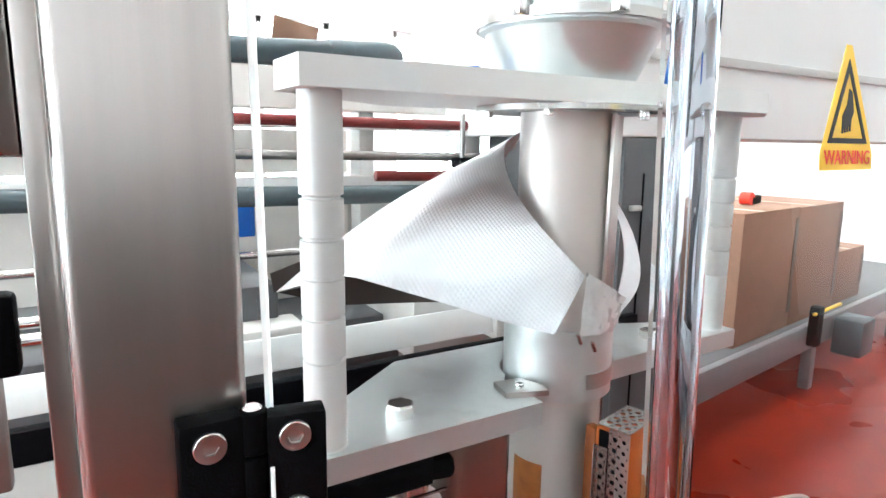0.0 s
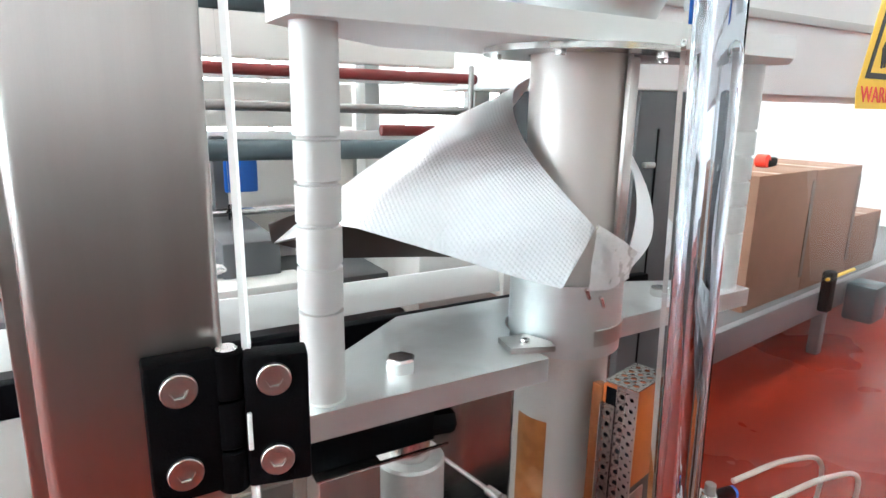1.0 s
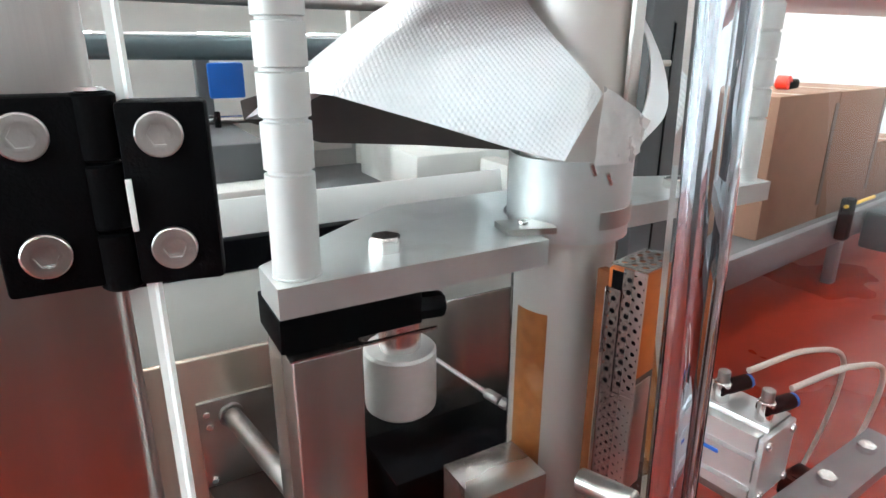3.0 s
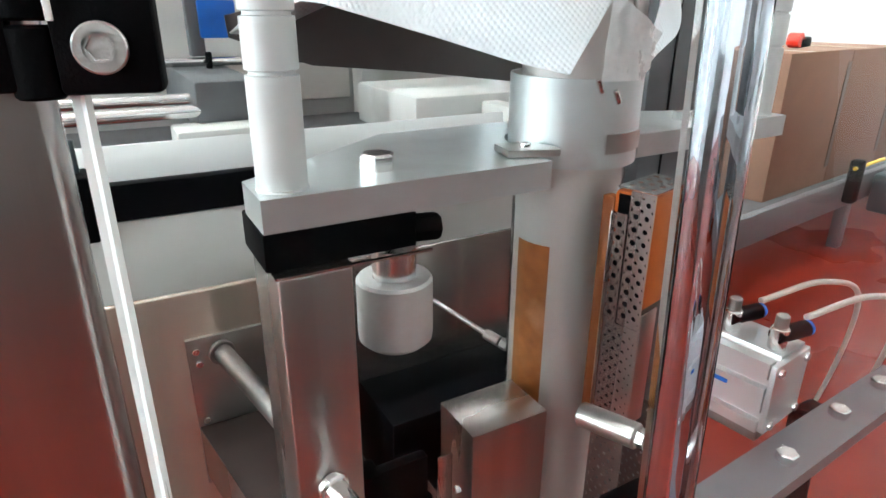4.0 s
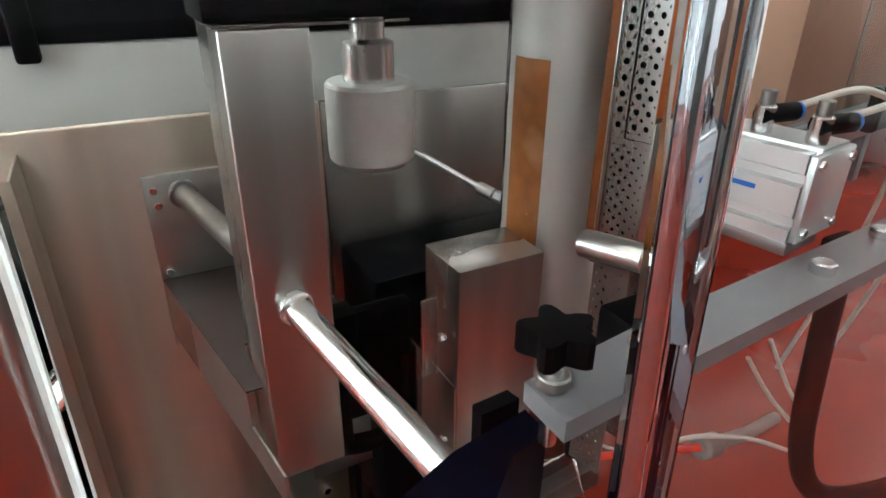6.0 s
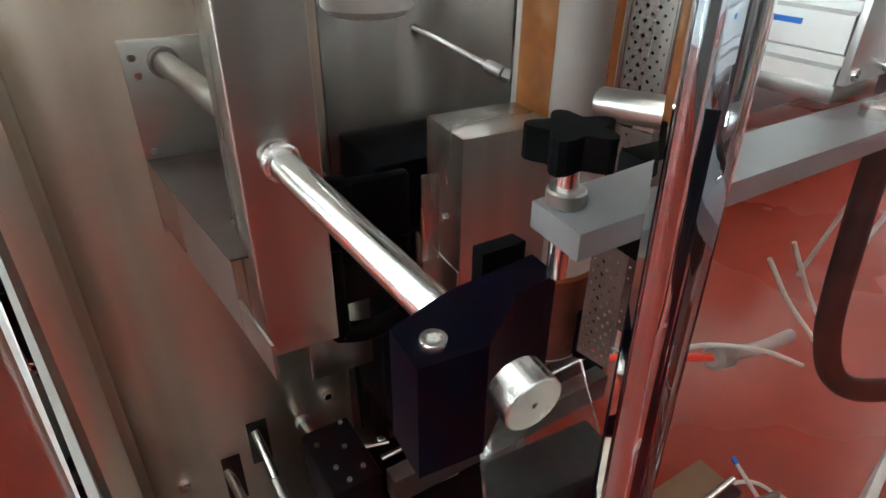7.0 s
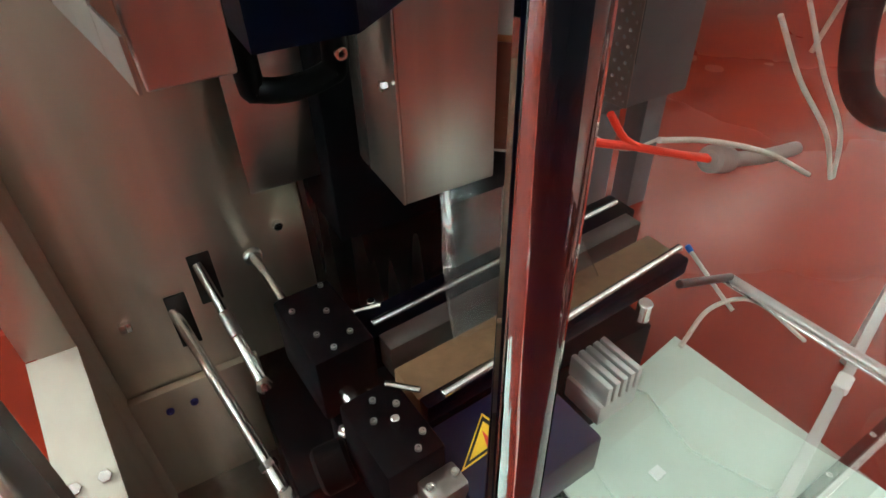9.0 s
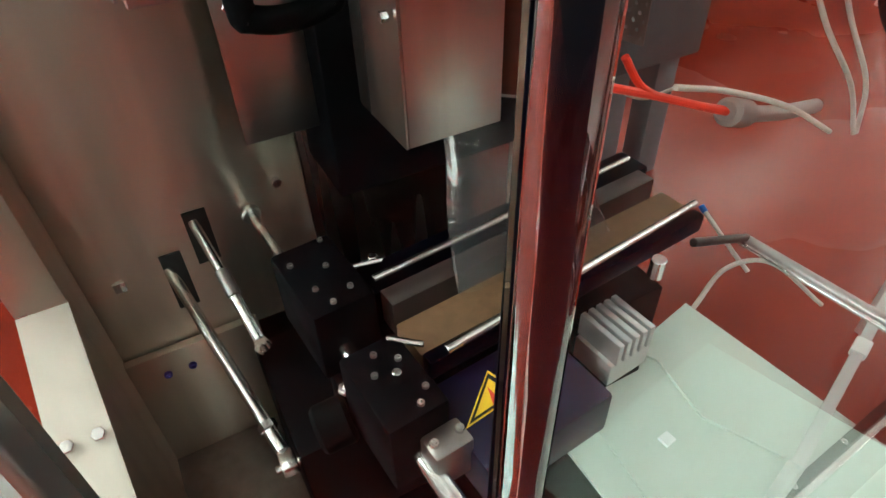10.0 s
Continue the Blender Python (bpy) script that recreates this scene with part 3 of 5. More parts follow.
def warning_sticker():
    """Yellow triangular hazard sticker with the word WARNING, on the clear side pane."""
    p = free_edge(1.475) + Vector((0.0025, 0.0040))
    xa = 0.505
    q = Vector((1.15, 0.2495)) + Vector((0.0980, 0.0958)) * 0.375
    ya = p.y + (q.y - p.y) * (xa - p.x) / (q.x - p.x)
    s = thing("warning_sticker", "yellow triangular pinch-hazard sticker with red WARNING lettering", "sticker", (xa, ya, 1.437))
    lean = pose(xa, ya - 0.0050, 1.437, -5.2, 0, 2.4) @ Matrix.Scale(1.215, 4)

    def plate(pts, y, th=0.0004):
        bm = bmesh.new()
        a = [bm.verts.new((x, y, z)) for x, z in pts]
        b = [bm.verts.new((x, y + th, z)) for x, z in pts]
        bm.faces.new(a)
        bm.faces.new(b[::-1])
        n = len(pts)
        for i in range(n):
            bm.faces.new((a[i], b[i], b[(i + 1) % n], a[(i + 1) % n]))
        return moved(bm, lean)
    part("backing", plate([(-0.0345, 0.0), (0.0345, 0.0), (0.0345, 0.010), (0.0035, 0.0765), (-0.0035, 0.0765), (-0.0345, 0.010)], 0.0), YELLOW, s)
    o = [(-0.026, 0.0165), (0.026, 0.0165), (0.0, 0.068)]
    i = [(-0.0205, 0.0197), (0.0205, 0.0197), (0.0, 0.0602)]
    bm = None
    for k in range(3):
        q = (k + 1) % 3
        bm = join(bm, plate([o[k], o[q], i[q], i[k]], -0.0004))
    part("border", bm, INK, s, "black triangular border")
    bm = plate([(-0.006, 0.025), (0.001, 0.027), (0.007, 0.036), (0.0045, 0.048), (0.0005, 0.050), (-0.002, 0.040), (-0.008, 0.033)], -0.0004)
    for k in range(4):
        x = -0.0085 + 0.0032 * k
        join(bm, plate([(x, 0.0225 + 0.0005 * k), (x + 0.0018, 0.0225 + 0.0005 * k), (x + 0.003, 0.033), (x + 0.0008, 0.033)], -0.0004))
    part("pictogram", bm, INK, s, "black pinched-glove pictogram")
    cu = bpy.data.curves.new("word", "FONT")
    cu.body, cu.size, cu.align_x, cu.extrude = "WARNING", 0.0125, "CENTER", 0.0002
    tmp = bpy.data.objects.new("word", cu)
    me = bpy.data.meshes.new_from_object(tmp)
    bpy.data.objects.remove(tmp)
    bm = bmesh.new()
    bm.from_mesh(me)
    moved(bm, lean @ pose(0, -0.0006, 0.0036, 90, 0, 0))
    part("lettering", bm, INKRED, s, "red word WARNING")


# ---- forming set ----
TC = Vector((0.497, 0.532))
R_SLEEVE, R_TUBE = 0.0665, 0.0550
Z_LOW, Z_LOWT, Z_UP, Z_UPT = 1.1425, 1.1685, 1.4870, 1.5120


def arc(c, r, a0, a1, n):
    return [(c.x + r * math.cos(radians(a0 + (a1 - a0) * k / n)), c.y + r * math.sin(radians(a0 + (a1 - a0) * k / n))) for k in range(n + 1)]


def forming_frame():
    f = thing("forming_stand", "satin aluminium frame of two thick plates on grooved posts", "machine frame", (TC.x, TC.y, Z_LOW))
    lo = [(0.155, 0.461), (0.4155, 0.461), (0.4155, 0.532)] + arc(TC, R_SLEEVE + 0.004, 180, 0, 16)[1:-1] + [(0.5785, 0.532), (0.5785, 0.515), (0.848, 0.522), (0.848, 0.576), (0.665, 0.650), (0.33, 0.650), (0.155, 0.520)]
    part("lower_plate", prism(lo, Z_LOW, Z_LOWT, 0.0012), ALU_P, f, "satin aluminium plate with a slot for the tube")
    up = [(0.150, 0.452), (0.760, 0.452), (0.850, 0.512), (0.850, 0.576), (0.68, 0.655), (0.315, 0.655), (0.150, 0.520)]
    part("upper_plate", prism(up, Z_UP, Z_UPT, 0.0015), WHITE_AL, f)
    for px, py in ((0.1785, 0.4875), (0.8220, 0.5490)):
        prof = [(0, 0), (0.0200, 0), (0.0200, 0.0015), (0.0192, 0.002)]
        for z in (1.2535, 1.2925, 1.3280, 1.3625, 1.3985):
            h = z - Z_LOWT
            prof += [(0.0192, h - 0.0022), (0.0164, h - 0.0014), (0.0164, h + 0.0010), (0.0192, h + 0.0020)]
        prof += [(0.0192, Z_UP - Z_LOWT), (0, Z_UP - Z_LOWT)]
        part("post", lathe(prof, (px, py, Z_LOWT), (px, py, 2), 40), ALU, f, "bead-blasted aluminium post with five turned grooves")
    bolt(f, (0.2655, 0.5085, Z_LOWT), (0, 0, 1), 0.027, 0.0140)
    bolt(f, (0.700, 0.560, Z_LOWT), (0, 0, 1), 0.024, 0.0125)
    tab = [(0.385, 0.487), (0.432, 0.470), (0.437, 0.484), (0.425, 0.515), (0.392, 0.520)]
    t = part("clamp_tab", prism(tab, Z_LOWT + 0.0006, Z_LOWT + 0.007, 0.0015), STEEL_H, f, "thin bent steel clamp tab")
    part("screw", socket((0.409, 0.494, Z_LOWT + 0.007), (0, 0, 1), 0.0055, 0.0045), CHROME, t)
    fl = part("flange", lathe([(0.058, 0), (0.108, 0), (0.108, 0.006), (0.058, 0.006), (0.058, 0)], (TC.x, TC.y, Z_UP - 0.0065), (TC.x, TC.y, 3), 48), STEEL_H, f, "round steel flange under the plate")
    for a in (150, 215, 285, 335):
        part("screw", hexhead((TC.x + 0.093 * math.cos(radians(a)), TC.y + 0.093 * math.sin(radians(a)), Z_UP - 0.0065), (0, 0, -1), 0.010, 0.006), CHROME, fl)


def shoulder(side):
    """One wing of the forming shoulder: a ruled sheet from the tube's lip out to the trailing edge."""
    lip, out = [], []
    n = 26
    start, low, bend = (249, 1.3020, 0.95) if side < 0 else (262, 1.2480, 0.86)
    lo = [(249, 0.4290, 0.4625, 1.2425), (228, 0.392, 0.4900, 1.2520), (200, 0.335, 0.5300, 1.2720), (165, 0.240, 0.5940, 1.3030), (138, 0.185, 0.668, 1.2720), (110, 0.330, 0.760, 1.2620), (90, 0.497, 0.790, 1.2600)]

    def outer(a):
        for (a0, *p), (a1, *q) in zip(lo, lo[1:]):
            if a1 <= a <= a0:
                t = (a0 - a) / (a0 - a1)
                return Vector(p).lerp(Vector(q), t)
        return Vector(lo[0][1:] if a > lo[0][0] else lo[-1][1:])
    for k in range(n + 1):
        a = start - (start - 90) * k / n
        r = R_SLEEVE + 0.0065
        rise = min(1.0, (start - a) / (start - 136))
        z = low + (1.4420 - low) * (rise ** bend) + max(0, (136 - a) / 46) * 0.022
        lip.append(Vector((TC.x + r * math.cos(radians(a)), TC.y + r * math.sin(radians(a)), z)))
        out.append(outer(a))
    if side > 0:
        keep = [k for k in range(n + 1) if start - (start - 90) * k / n > 172]
        lip = [lip[k].copy() for k in keep]
        out = [lip[k].lerp(out[k], 0.20 + 0.46 * math.sin(math.pi * k / (len(keep) - 1))) for k in keep]
        n = len(keep) - 1
    bm = bmesh.new()
    uvl = bm.loops.layers.uv.new("UVMap")
    m = 14
    rows = []
    for k in range(n + 1):
        row = []
        for j in range(m + 1):
            t = j / m
            p = lip[k].lerp(out[k], t)
            p.z += (0.020 if side < 0 else 0.004) * math.sin(math.pi * t) * min(1, k / 10)
            if side > 0:
                p.x = 2 * TC.x - p.x
            row.append(bm.verts.new(p))
        rows.append(row)
    run = [0.0]
    for k in range(n):
        run.append(run[-1] + (lip[k + 1].lerp(out[k + 1], 0.6) - lip[k].lerp(out[k], 0.6)).length)
    wide = [(out[k] - lip[k]).length / m for k in range(n + 1)]
    for k in range(n):
        for j in range(m):
            f = bm.faces.new((rows[k][j], rows[k][j + 1], rows[k + 1][j + 1], rows[k + 1][j]))
            for l, (u, v) in zip(f.loops, ((k, j), (k, j + 1), (k + 1, j + 1), (k + 1, j))):
                l[uvl].uv = (run[u], v * wide[u])
    return bm


def forming_tube():
    t = thing("forming_tube", "brushed steel forming tube with embossed shoulder wings and clear film", "forming tube", (TC.x, TC.y, 0.586))

    def at(z):
        return (TC.x, TC.y, z)
    part("sleeve", lathe([(R_SLEEVE - 0.002, 0), (R_SLEEVE, 0), (R_SLEEVE, 0.085), (R_SLEEVE - 0.002, 0.085), (R_SLEEVE - 0.002, 0)], at(1.1510), at(2), 64), ALU_P, t, "satin metal sleeve")
    part("inner_tube", lathe([(R_TUBE - 0.0016, 0), (R_TUBE, 0), (R_TUBE, 0.901), (R_TUBE - 0.0016, 0.901), (R_TUBE - 0.0016, 0)], at(0.586), at(2), 64), TUBE, t, "brushed steel filling tube")
    part("flat_bar", moved(box(-0.012, 0.012, -0.0025, 0.0025, 1.246, 1.478, 0.0008), pose(TC.x + 0.060 * math.cos(radians(292)), TC.y + 0.060 * math.sin(radians(292)), 0, 0, 0, 22)), STEEL, t, "flat steel bar along the tube")
    for s in (-1, 1):
        w = part("shoulder_wing", shoulder(s), DIMPLE, t, "embossed steel forming shoulder wing", 60)
        md = w.modifiers.new("thick", "SOLIDIFY")
        md.thickness, md.offset = 0.0012, 0.0
    # split band and its lugs at the seam
    band = lathe([(R_SLEEVE + 0.0004, 0), (R_SLEEVE + 0.002, 0), (R_SLEEVE + 0.002, 0.019), (R_SLEEVE + 0.0004, 0.019), (R_SLEEVE + 0.0004, 0)], at(1.166), at(2), 64)
    cut = [f for f in band.faces if not (Vector(f.calc_center_median()[:2]) - TC).angle_signed(Vector((0.6, -0.9)), 0) < 0.55 or (Vector(f.calc_center_median()[:2]) - TC).angle_signed(Vector((0.6, -0.9)), 0) < -0.75]
    bmesh.ops.delete(band, geom=cut, context="FACES")
    part("band", band, STEEL_H, t, "steel band round the seam")
    # added dark sheet: the shaded rear underside of the shoulder
    ap = bmesh.new()
    cs = [(0.190, 0.690, 1.268), (0.275, 0.700, 1.238), (0.400, 0.700, 1.226), (0.560, 0.700, 1.206), (0.560, 0.716, 1.330), (0.400, 0.716, 1.330), (0.275, 0.712, 1.310), (0.190, 0.700, 1.288)]
    va = [ap.verts.new(p) for p in cs]
    vb = [ap.verts.new((p[0], p[1] + 0.0016, p[2])) for p in cs]
    ap.faces.new(va)
    ap.faces.new(vb[::-1])
    for i in range(8):
        ap.faces.new((va[i], vb[i], vb[(i + 1) % 8], va[(i + 1) % 8]))
    part("apron", ap, APRON, t, "added dark sheet for the shoulder's shaded underside")
    # clear film: over the sleeve mouth and down to the jaws
    film = lathe([(0.0575, 0), (0.0582, 0.14), (0.0576, 0.27), (0.0582, 0.41), (0.0580, 0.53)], at(0.622), at(2), 56)
    for v in film.verts:
        p = Vector((v.co.x, v.co.y)) - TC
        a = math.atan2(p.y, p.x)
        p *= 1 + 0.010 * math.sin(9 * a + 14 * v.co.z) + 0.006 * math.sin(23 * a - 31 * v.co.z)
        v.co.x, v.co.y = TC.x + p.x, TC.y + p.y
    part("film", film, FILM, t, "clear wrapping film round the tube", 80)
    flap = bmesh.new()
    rows = []
    rnd = random.Random(4)
    for i in range(11):
        row = []
        for j in range(13):
            a = radians(246 + 38 * i / 10)
            z = 1.235 + 0.075 * j / 12 * (1 - 0.45 * i / 10)
            r = R_SLEEVE + 0.010 + 0.010 * j / 12 + rnd.uniform(-0.0012, 0.0012) + 0.0015 * math.sin(1.7 * i + 0.8 * j)
            row.append(flap.verts.new((TC.x + r * math.cos(a), TC.y + r * math.sin(a), z)))
        rows.append(row)
    for i in range(10):
        for j in range(12):
            flap.faces.new((rows[i][j], rows[i + 1][j], rows[i + 1][j + 1], rows[i][j + 1]))
    part("film_flap", flap, FLAP, t, "creased clear film at the shoulder seam", 40)
    for k, (a, z) in enumerate(((248, 1.2250), (262, 1.2150))):
        p = Vector((TC.x + (R_SLEEVE + 0.008) * math.cos(radians(a)), TC.y + (R_SLEEVE + 0.008) * math.sin(radians(a)), z))
        c = part("clip", rod(p + Vector((-0.006, 0.0, 0.012)), p, 0.0026, 14), CHROME, t, "small bright steel clip")
    # orange reflection on the tube's left side, put into a coloured patch
    patch = bmesh.new()
    cols = []
    for k in range(9):
        a = radians(172 + 44 * k / 8)
        p = (TC.x + (R_TUBE + 0.0009) * math.cos(a), TC.y + (R_TUBE + 0.0009) * math.sin(a))
        cols.append([patch.verts.new((*p, z)) for z in (0.80, 0.89, 1.065)])
    for a, b in zip(cols, cols[1:]):
        for k in range(2):
            patch.faces.new((a[k], b[k], b[k + 1], a[k + 1]))
    part("tape", patch, ORANGE_B, t, "orange-brown patch painting a reflection on the tube", 60)
    for name, z0, z1, surface, label in (("lower_wrap", 0.590, 0.6995, WRAP, "glossy red-brown wrap on the lower tube"), ("wrap_edge", 0.700, 0.706, ORANGE_B, "orange edge of the wrap")):
        wrap = bmesh.new()
        cols = []
        for k in range(19):
            a = radians(212 + 118 * k / 18)
            cols.append([wrap.verts.new((TC.x + r * math.cos(a), TC.y + r * math.sin(a), z)) for r, z in ((R_TUBE + 0.0008, z0), (R_TUBE + 0.0020, z0), (R_TUBE + 0.0020, z1), (R_TUBE + 0.0008, z1))])
        for a, b in zip(cols, cols[1:]):
            for k in range(4):
                wrap.faces.new((a[k], b[k], b[(k + 1) % 4], a[(k + 1) % 4]))
        wrap.faces.new(cols[0])
        wrap.faces.new(cols[-1][::-1])
        part(name, wrap, surface, t, label, 60)


def hopper():
    h = thing("hopper", "grey steel product funnel standing on the upper plate", "hopper", (TC.x, TC.y, Z_UPT))
    part("cone", lathe([(0.066, 0), (0.072, 0.0), (0.079, 0.014), (0.099, 0.052), (0.106, 0.055), (0.106, 0.150), (0.20, 0.33), (0.196, 0.33), (0.102, 0.150), (0.066, 0.004), (0.066, 0)], (TC.x, TC.y, Z_UPT + 0.0004), (TC.x, TC.y, 3), 48), ALU_P, h)
    part("collar_ring", lathe([(0.1065, 0), (0.110, 0), (0.110, 0.010), (0.1065, 0.010), (0.1065, 0)], (TC.x, TC.y, Z_UPT + 0.058), (TC.x, TC.y, 3), 48), STEEL_H, h)
    for a in (200, 250, 300):
        p = Vector((TC.x + 0.112 * math.cos(radians(a)), TC.y + 0.112 * math.sin(radians(a)), Z_UPT + 0.070))
        part("clasp", box(p.x - 0.008, p.x + 0.008, p.y - 0.008, p.y + 0.004, p.z - 0.012, p.z + 0.010, 0.002), CHROME, h)
    for x, y, hh in ((0.640, 0.500, 0.042), (0.400, 0.580, 0.016)):
        kn = thing("tool_handle", "blue plastic handle lying on the upper plate", "handle", (x, y, Z_UPT))
        part("grip", moved(box(-0.016, 0.016, -0.010, 0.010, 0.0005, hh, 0.005, 3), pose(x, y, Z_UPT, 0, 14, 20)), BLUE, kn)
        part("eyelet", rod((x + 0.004 + hh * 0.2, y - 0.012, Z_UPT + hh * 0.72), (x + 0.004 + hh * 0.2, y - 0.008, Z_UPT + hh * 0.72), hh * 0.09, 16), WHITEP, kn)


# ---- supports under the forming set ----
def support_column():
    c = thing("support_column", "square brushed stainless column capped with a black block", "column", (0.185, 0.49, 0.744))
    bm = box(0.1555, 0.2140, 0.4490, 0.5320, 0.744, 1.114, 0.0022, 3)
    part("body", bm, STEEL, c)
    part("lip", prism([(0.1535, 0.4475), (0.284, 0.4475), (0.284, 0.4505), (0.2145, 0.4515), (0.2145, 0.534), (0.1535, 0.534)], 1.1142, 1.1162, 0.0004), STEEL_H, c, "thin folded steel top lip")
    b = thing("spacer_block", "black plastic spacer block between column and aluminium plate", "block", (0.21, 0.49, 1.1164))
    part("block", box(0.1500, 0.2750, 0.4600, 0.5300, 1.1164, 1.1470, 0.0015), BLACK, b)
    part("nut", hexhead((0.2755, 0.470, 1.1290), (1, -0.2, 0), 0.021, 0.024), BLACK, b, "black hexagon nut")
    k = thing("adjusting_spindle", "pale knurled aluminium drum on a bright turned spindle under the plate", "spindle", (0.286, 0.530, 0.985))
    part("drum", lathe([(0, 0), (0.030, 0), (0.0365, 0.006), (0.0372, 0.012), (0.0372, 0.068), (0.035, 0.071), (0.020, 0.071), (0, 0.071)], (0.286, 0.530, 0.985), (0.286, 0.530, 2), 40), DRUM, k)
    part("spindle", lathe([(0, 0.0), (0.0215, 0.0), (0.0215, 0.030), (0.014, 0.033), (0.014, 0.083), (0, 0.083)], (0.286, 0.530, 1.0565), (0.286, 0.530, 2), 40), TURNED, k)


def motor_cover():
    j = thing("drive_cover", "folded brushed stainless drive cover with a closed top", "cover", (0.367, 0.478, 0.59))
    part("body", box(0.3230, 0.4165, 0.4400, 0.5080, 0.596, 0.9075, 0.0018, 2), STEEL, j)
    part("side_skirt", box(0.3205, 0.3228, 0.4400, 0.5420, 0.596, 0.780, 0.0006), STEEL, j, "deeper folded lower side")
    part("flap", box(0.3000, 0.3175, 0.470, 0.4725, 0.78, 0.868, 0.0006), STEEL, j, "small folded side flap")
    bolt(j, (0.3178, 0.456, 0.832), (-1, 0, 0), 0.008, 0.006)
    bolt(j, (0.3178, 0.452, 0.708), (-1, 0, 0), 0.008, 0.006)
    hk = thing("cable_clamp", "black moulded loop clamp between the steel covers", "clamp", (0.27, 0.50, 0.69))
    part("loop", pipe([(0.224, 0.500, 0.80), (0.224, 0.500, 0.715), (0.230, 0.500, 0.704), (0.256, 0.500, 0.699), (0.286, 0.500, 0.704), (0.294, 0.500, 0.716), (0.294, 0.500, 0.80)], 0.0105, 12), BLACK, hk)
    part("web", box(0.222, 0.298, 0.494, 0.508, 0.738, 0.86, 0.004), BLACK, hk)
    part("screw", socket((0.296, 0.492, 0.722), (0, -1, 0), 0.0055, 0.004), CHROME, hk)
    part("bracket", box(0.222, 0.244, 0.492, 0.520, 0.78, 0.86, 0.003), BLACK, hk)


def guide_rail():
    g = thing("guide_rail", "bright round steel guide rail with a black clamp at its end", "rail", (0.185, 0.34, 0.91))
    a, b = Vector((0.1890, 0.4518, 0.9170)), Vector((0.2220, 0.2680, 0.8960))
    part("tube", rod(a, b, 0.0110, 40, 0.0006), CHROME, g)
    part("collar", rod(a + Vector((0, -0.0006, 0)), a + (b - a).normalized() * 0.0085, 0.0142, 40, 0.0012), TURNED, g, "brass-tinted steel collar")
    c = thing("clamp_block", "dark blue-black clamp block with a socket screw and turned steel knob", "clamp", (0.21, 0.232, 0.868))
    blk = [(0.1705, 0.2115), (0.2050, 0.2110), (0.2370, 0.2380), (0.2650, 0.2440), (0.2650, 0.2660), (0.2090, 0.2560), (0.1705, 0.2410)]
    part("block", prism(blk, 0.8730, 0.9405, 0.0016), NAVY, c)
    part("screw", socket((0.1835, 0.2225, 0.9407), (0, 0, 1), 0.0066, 0.0040), CHROME, c)
    # plain black upright behind the block's right end
    part("upright", prism([(0.234, 0.2665), (0.262, 0.2685), (0.260, 0.2790), (0.234, 0.2770)], 0.8750, 0.9480, 0.002), BLACK_S, c, "black upright block")
    kc = Vector((0.2145, 0.2050, 0.9215))
    k = part("knob", lathe([(0, 0), (0.0142, 0), (0.0150, 0.0008), (0.0150, 0.0152), (0.0142, 0.0160), (0.0016, 0.0160), (0.0016, 0.010), (0, 0.010)], kc, kc + Vector((0.06, -1, -0.10)), 44), TURNED, c, "turned aluminium knob with a centre hole")


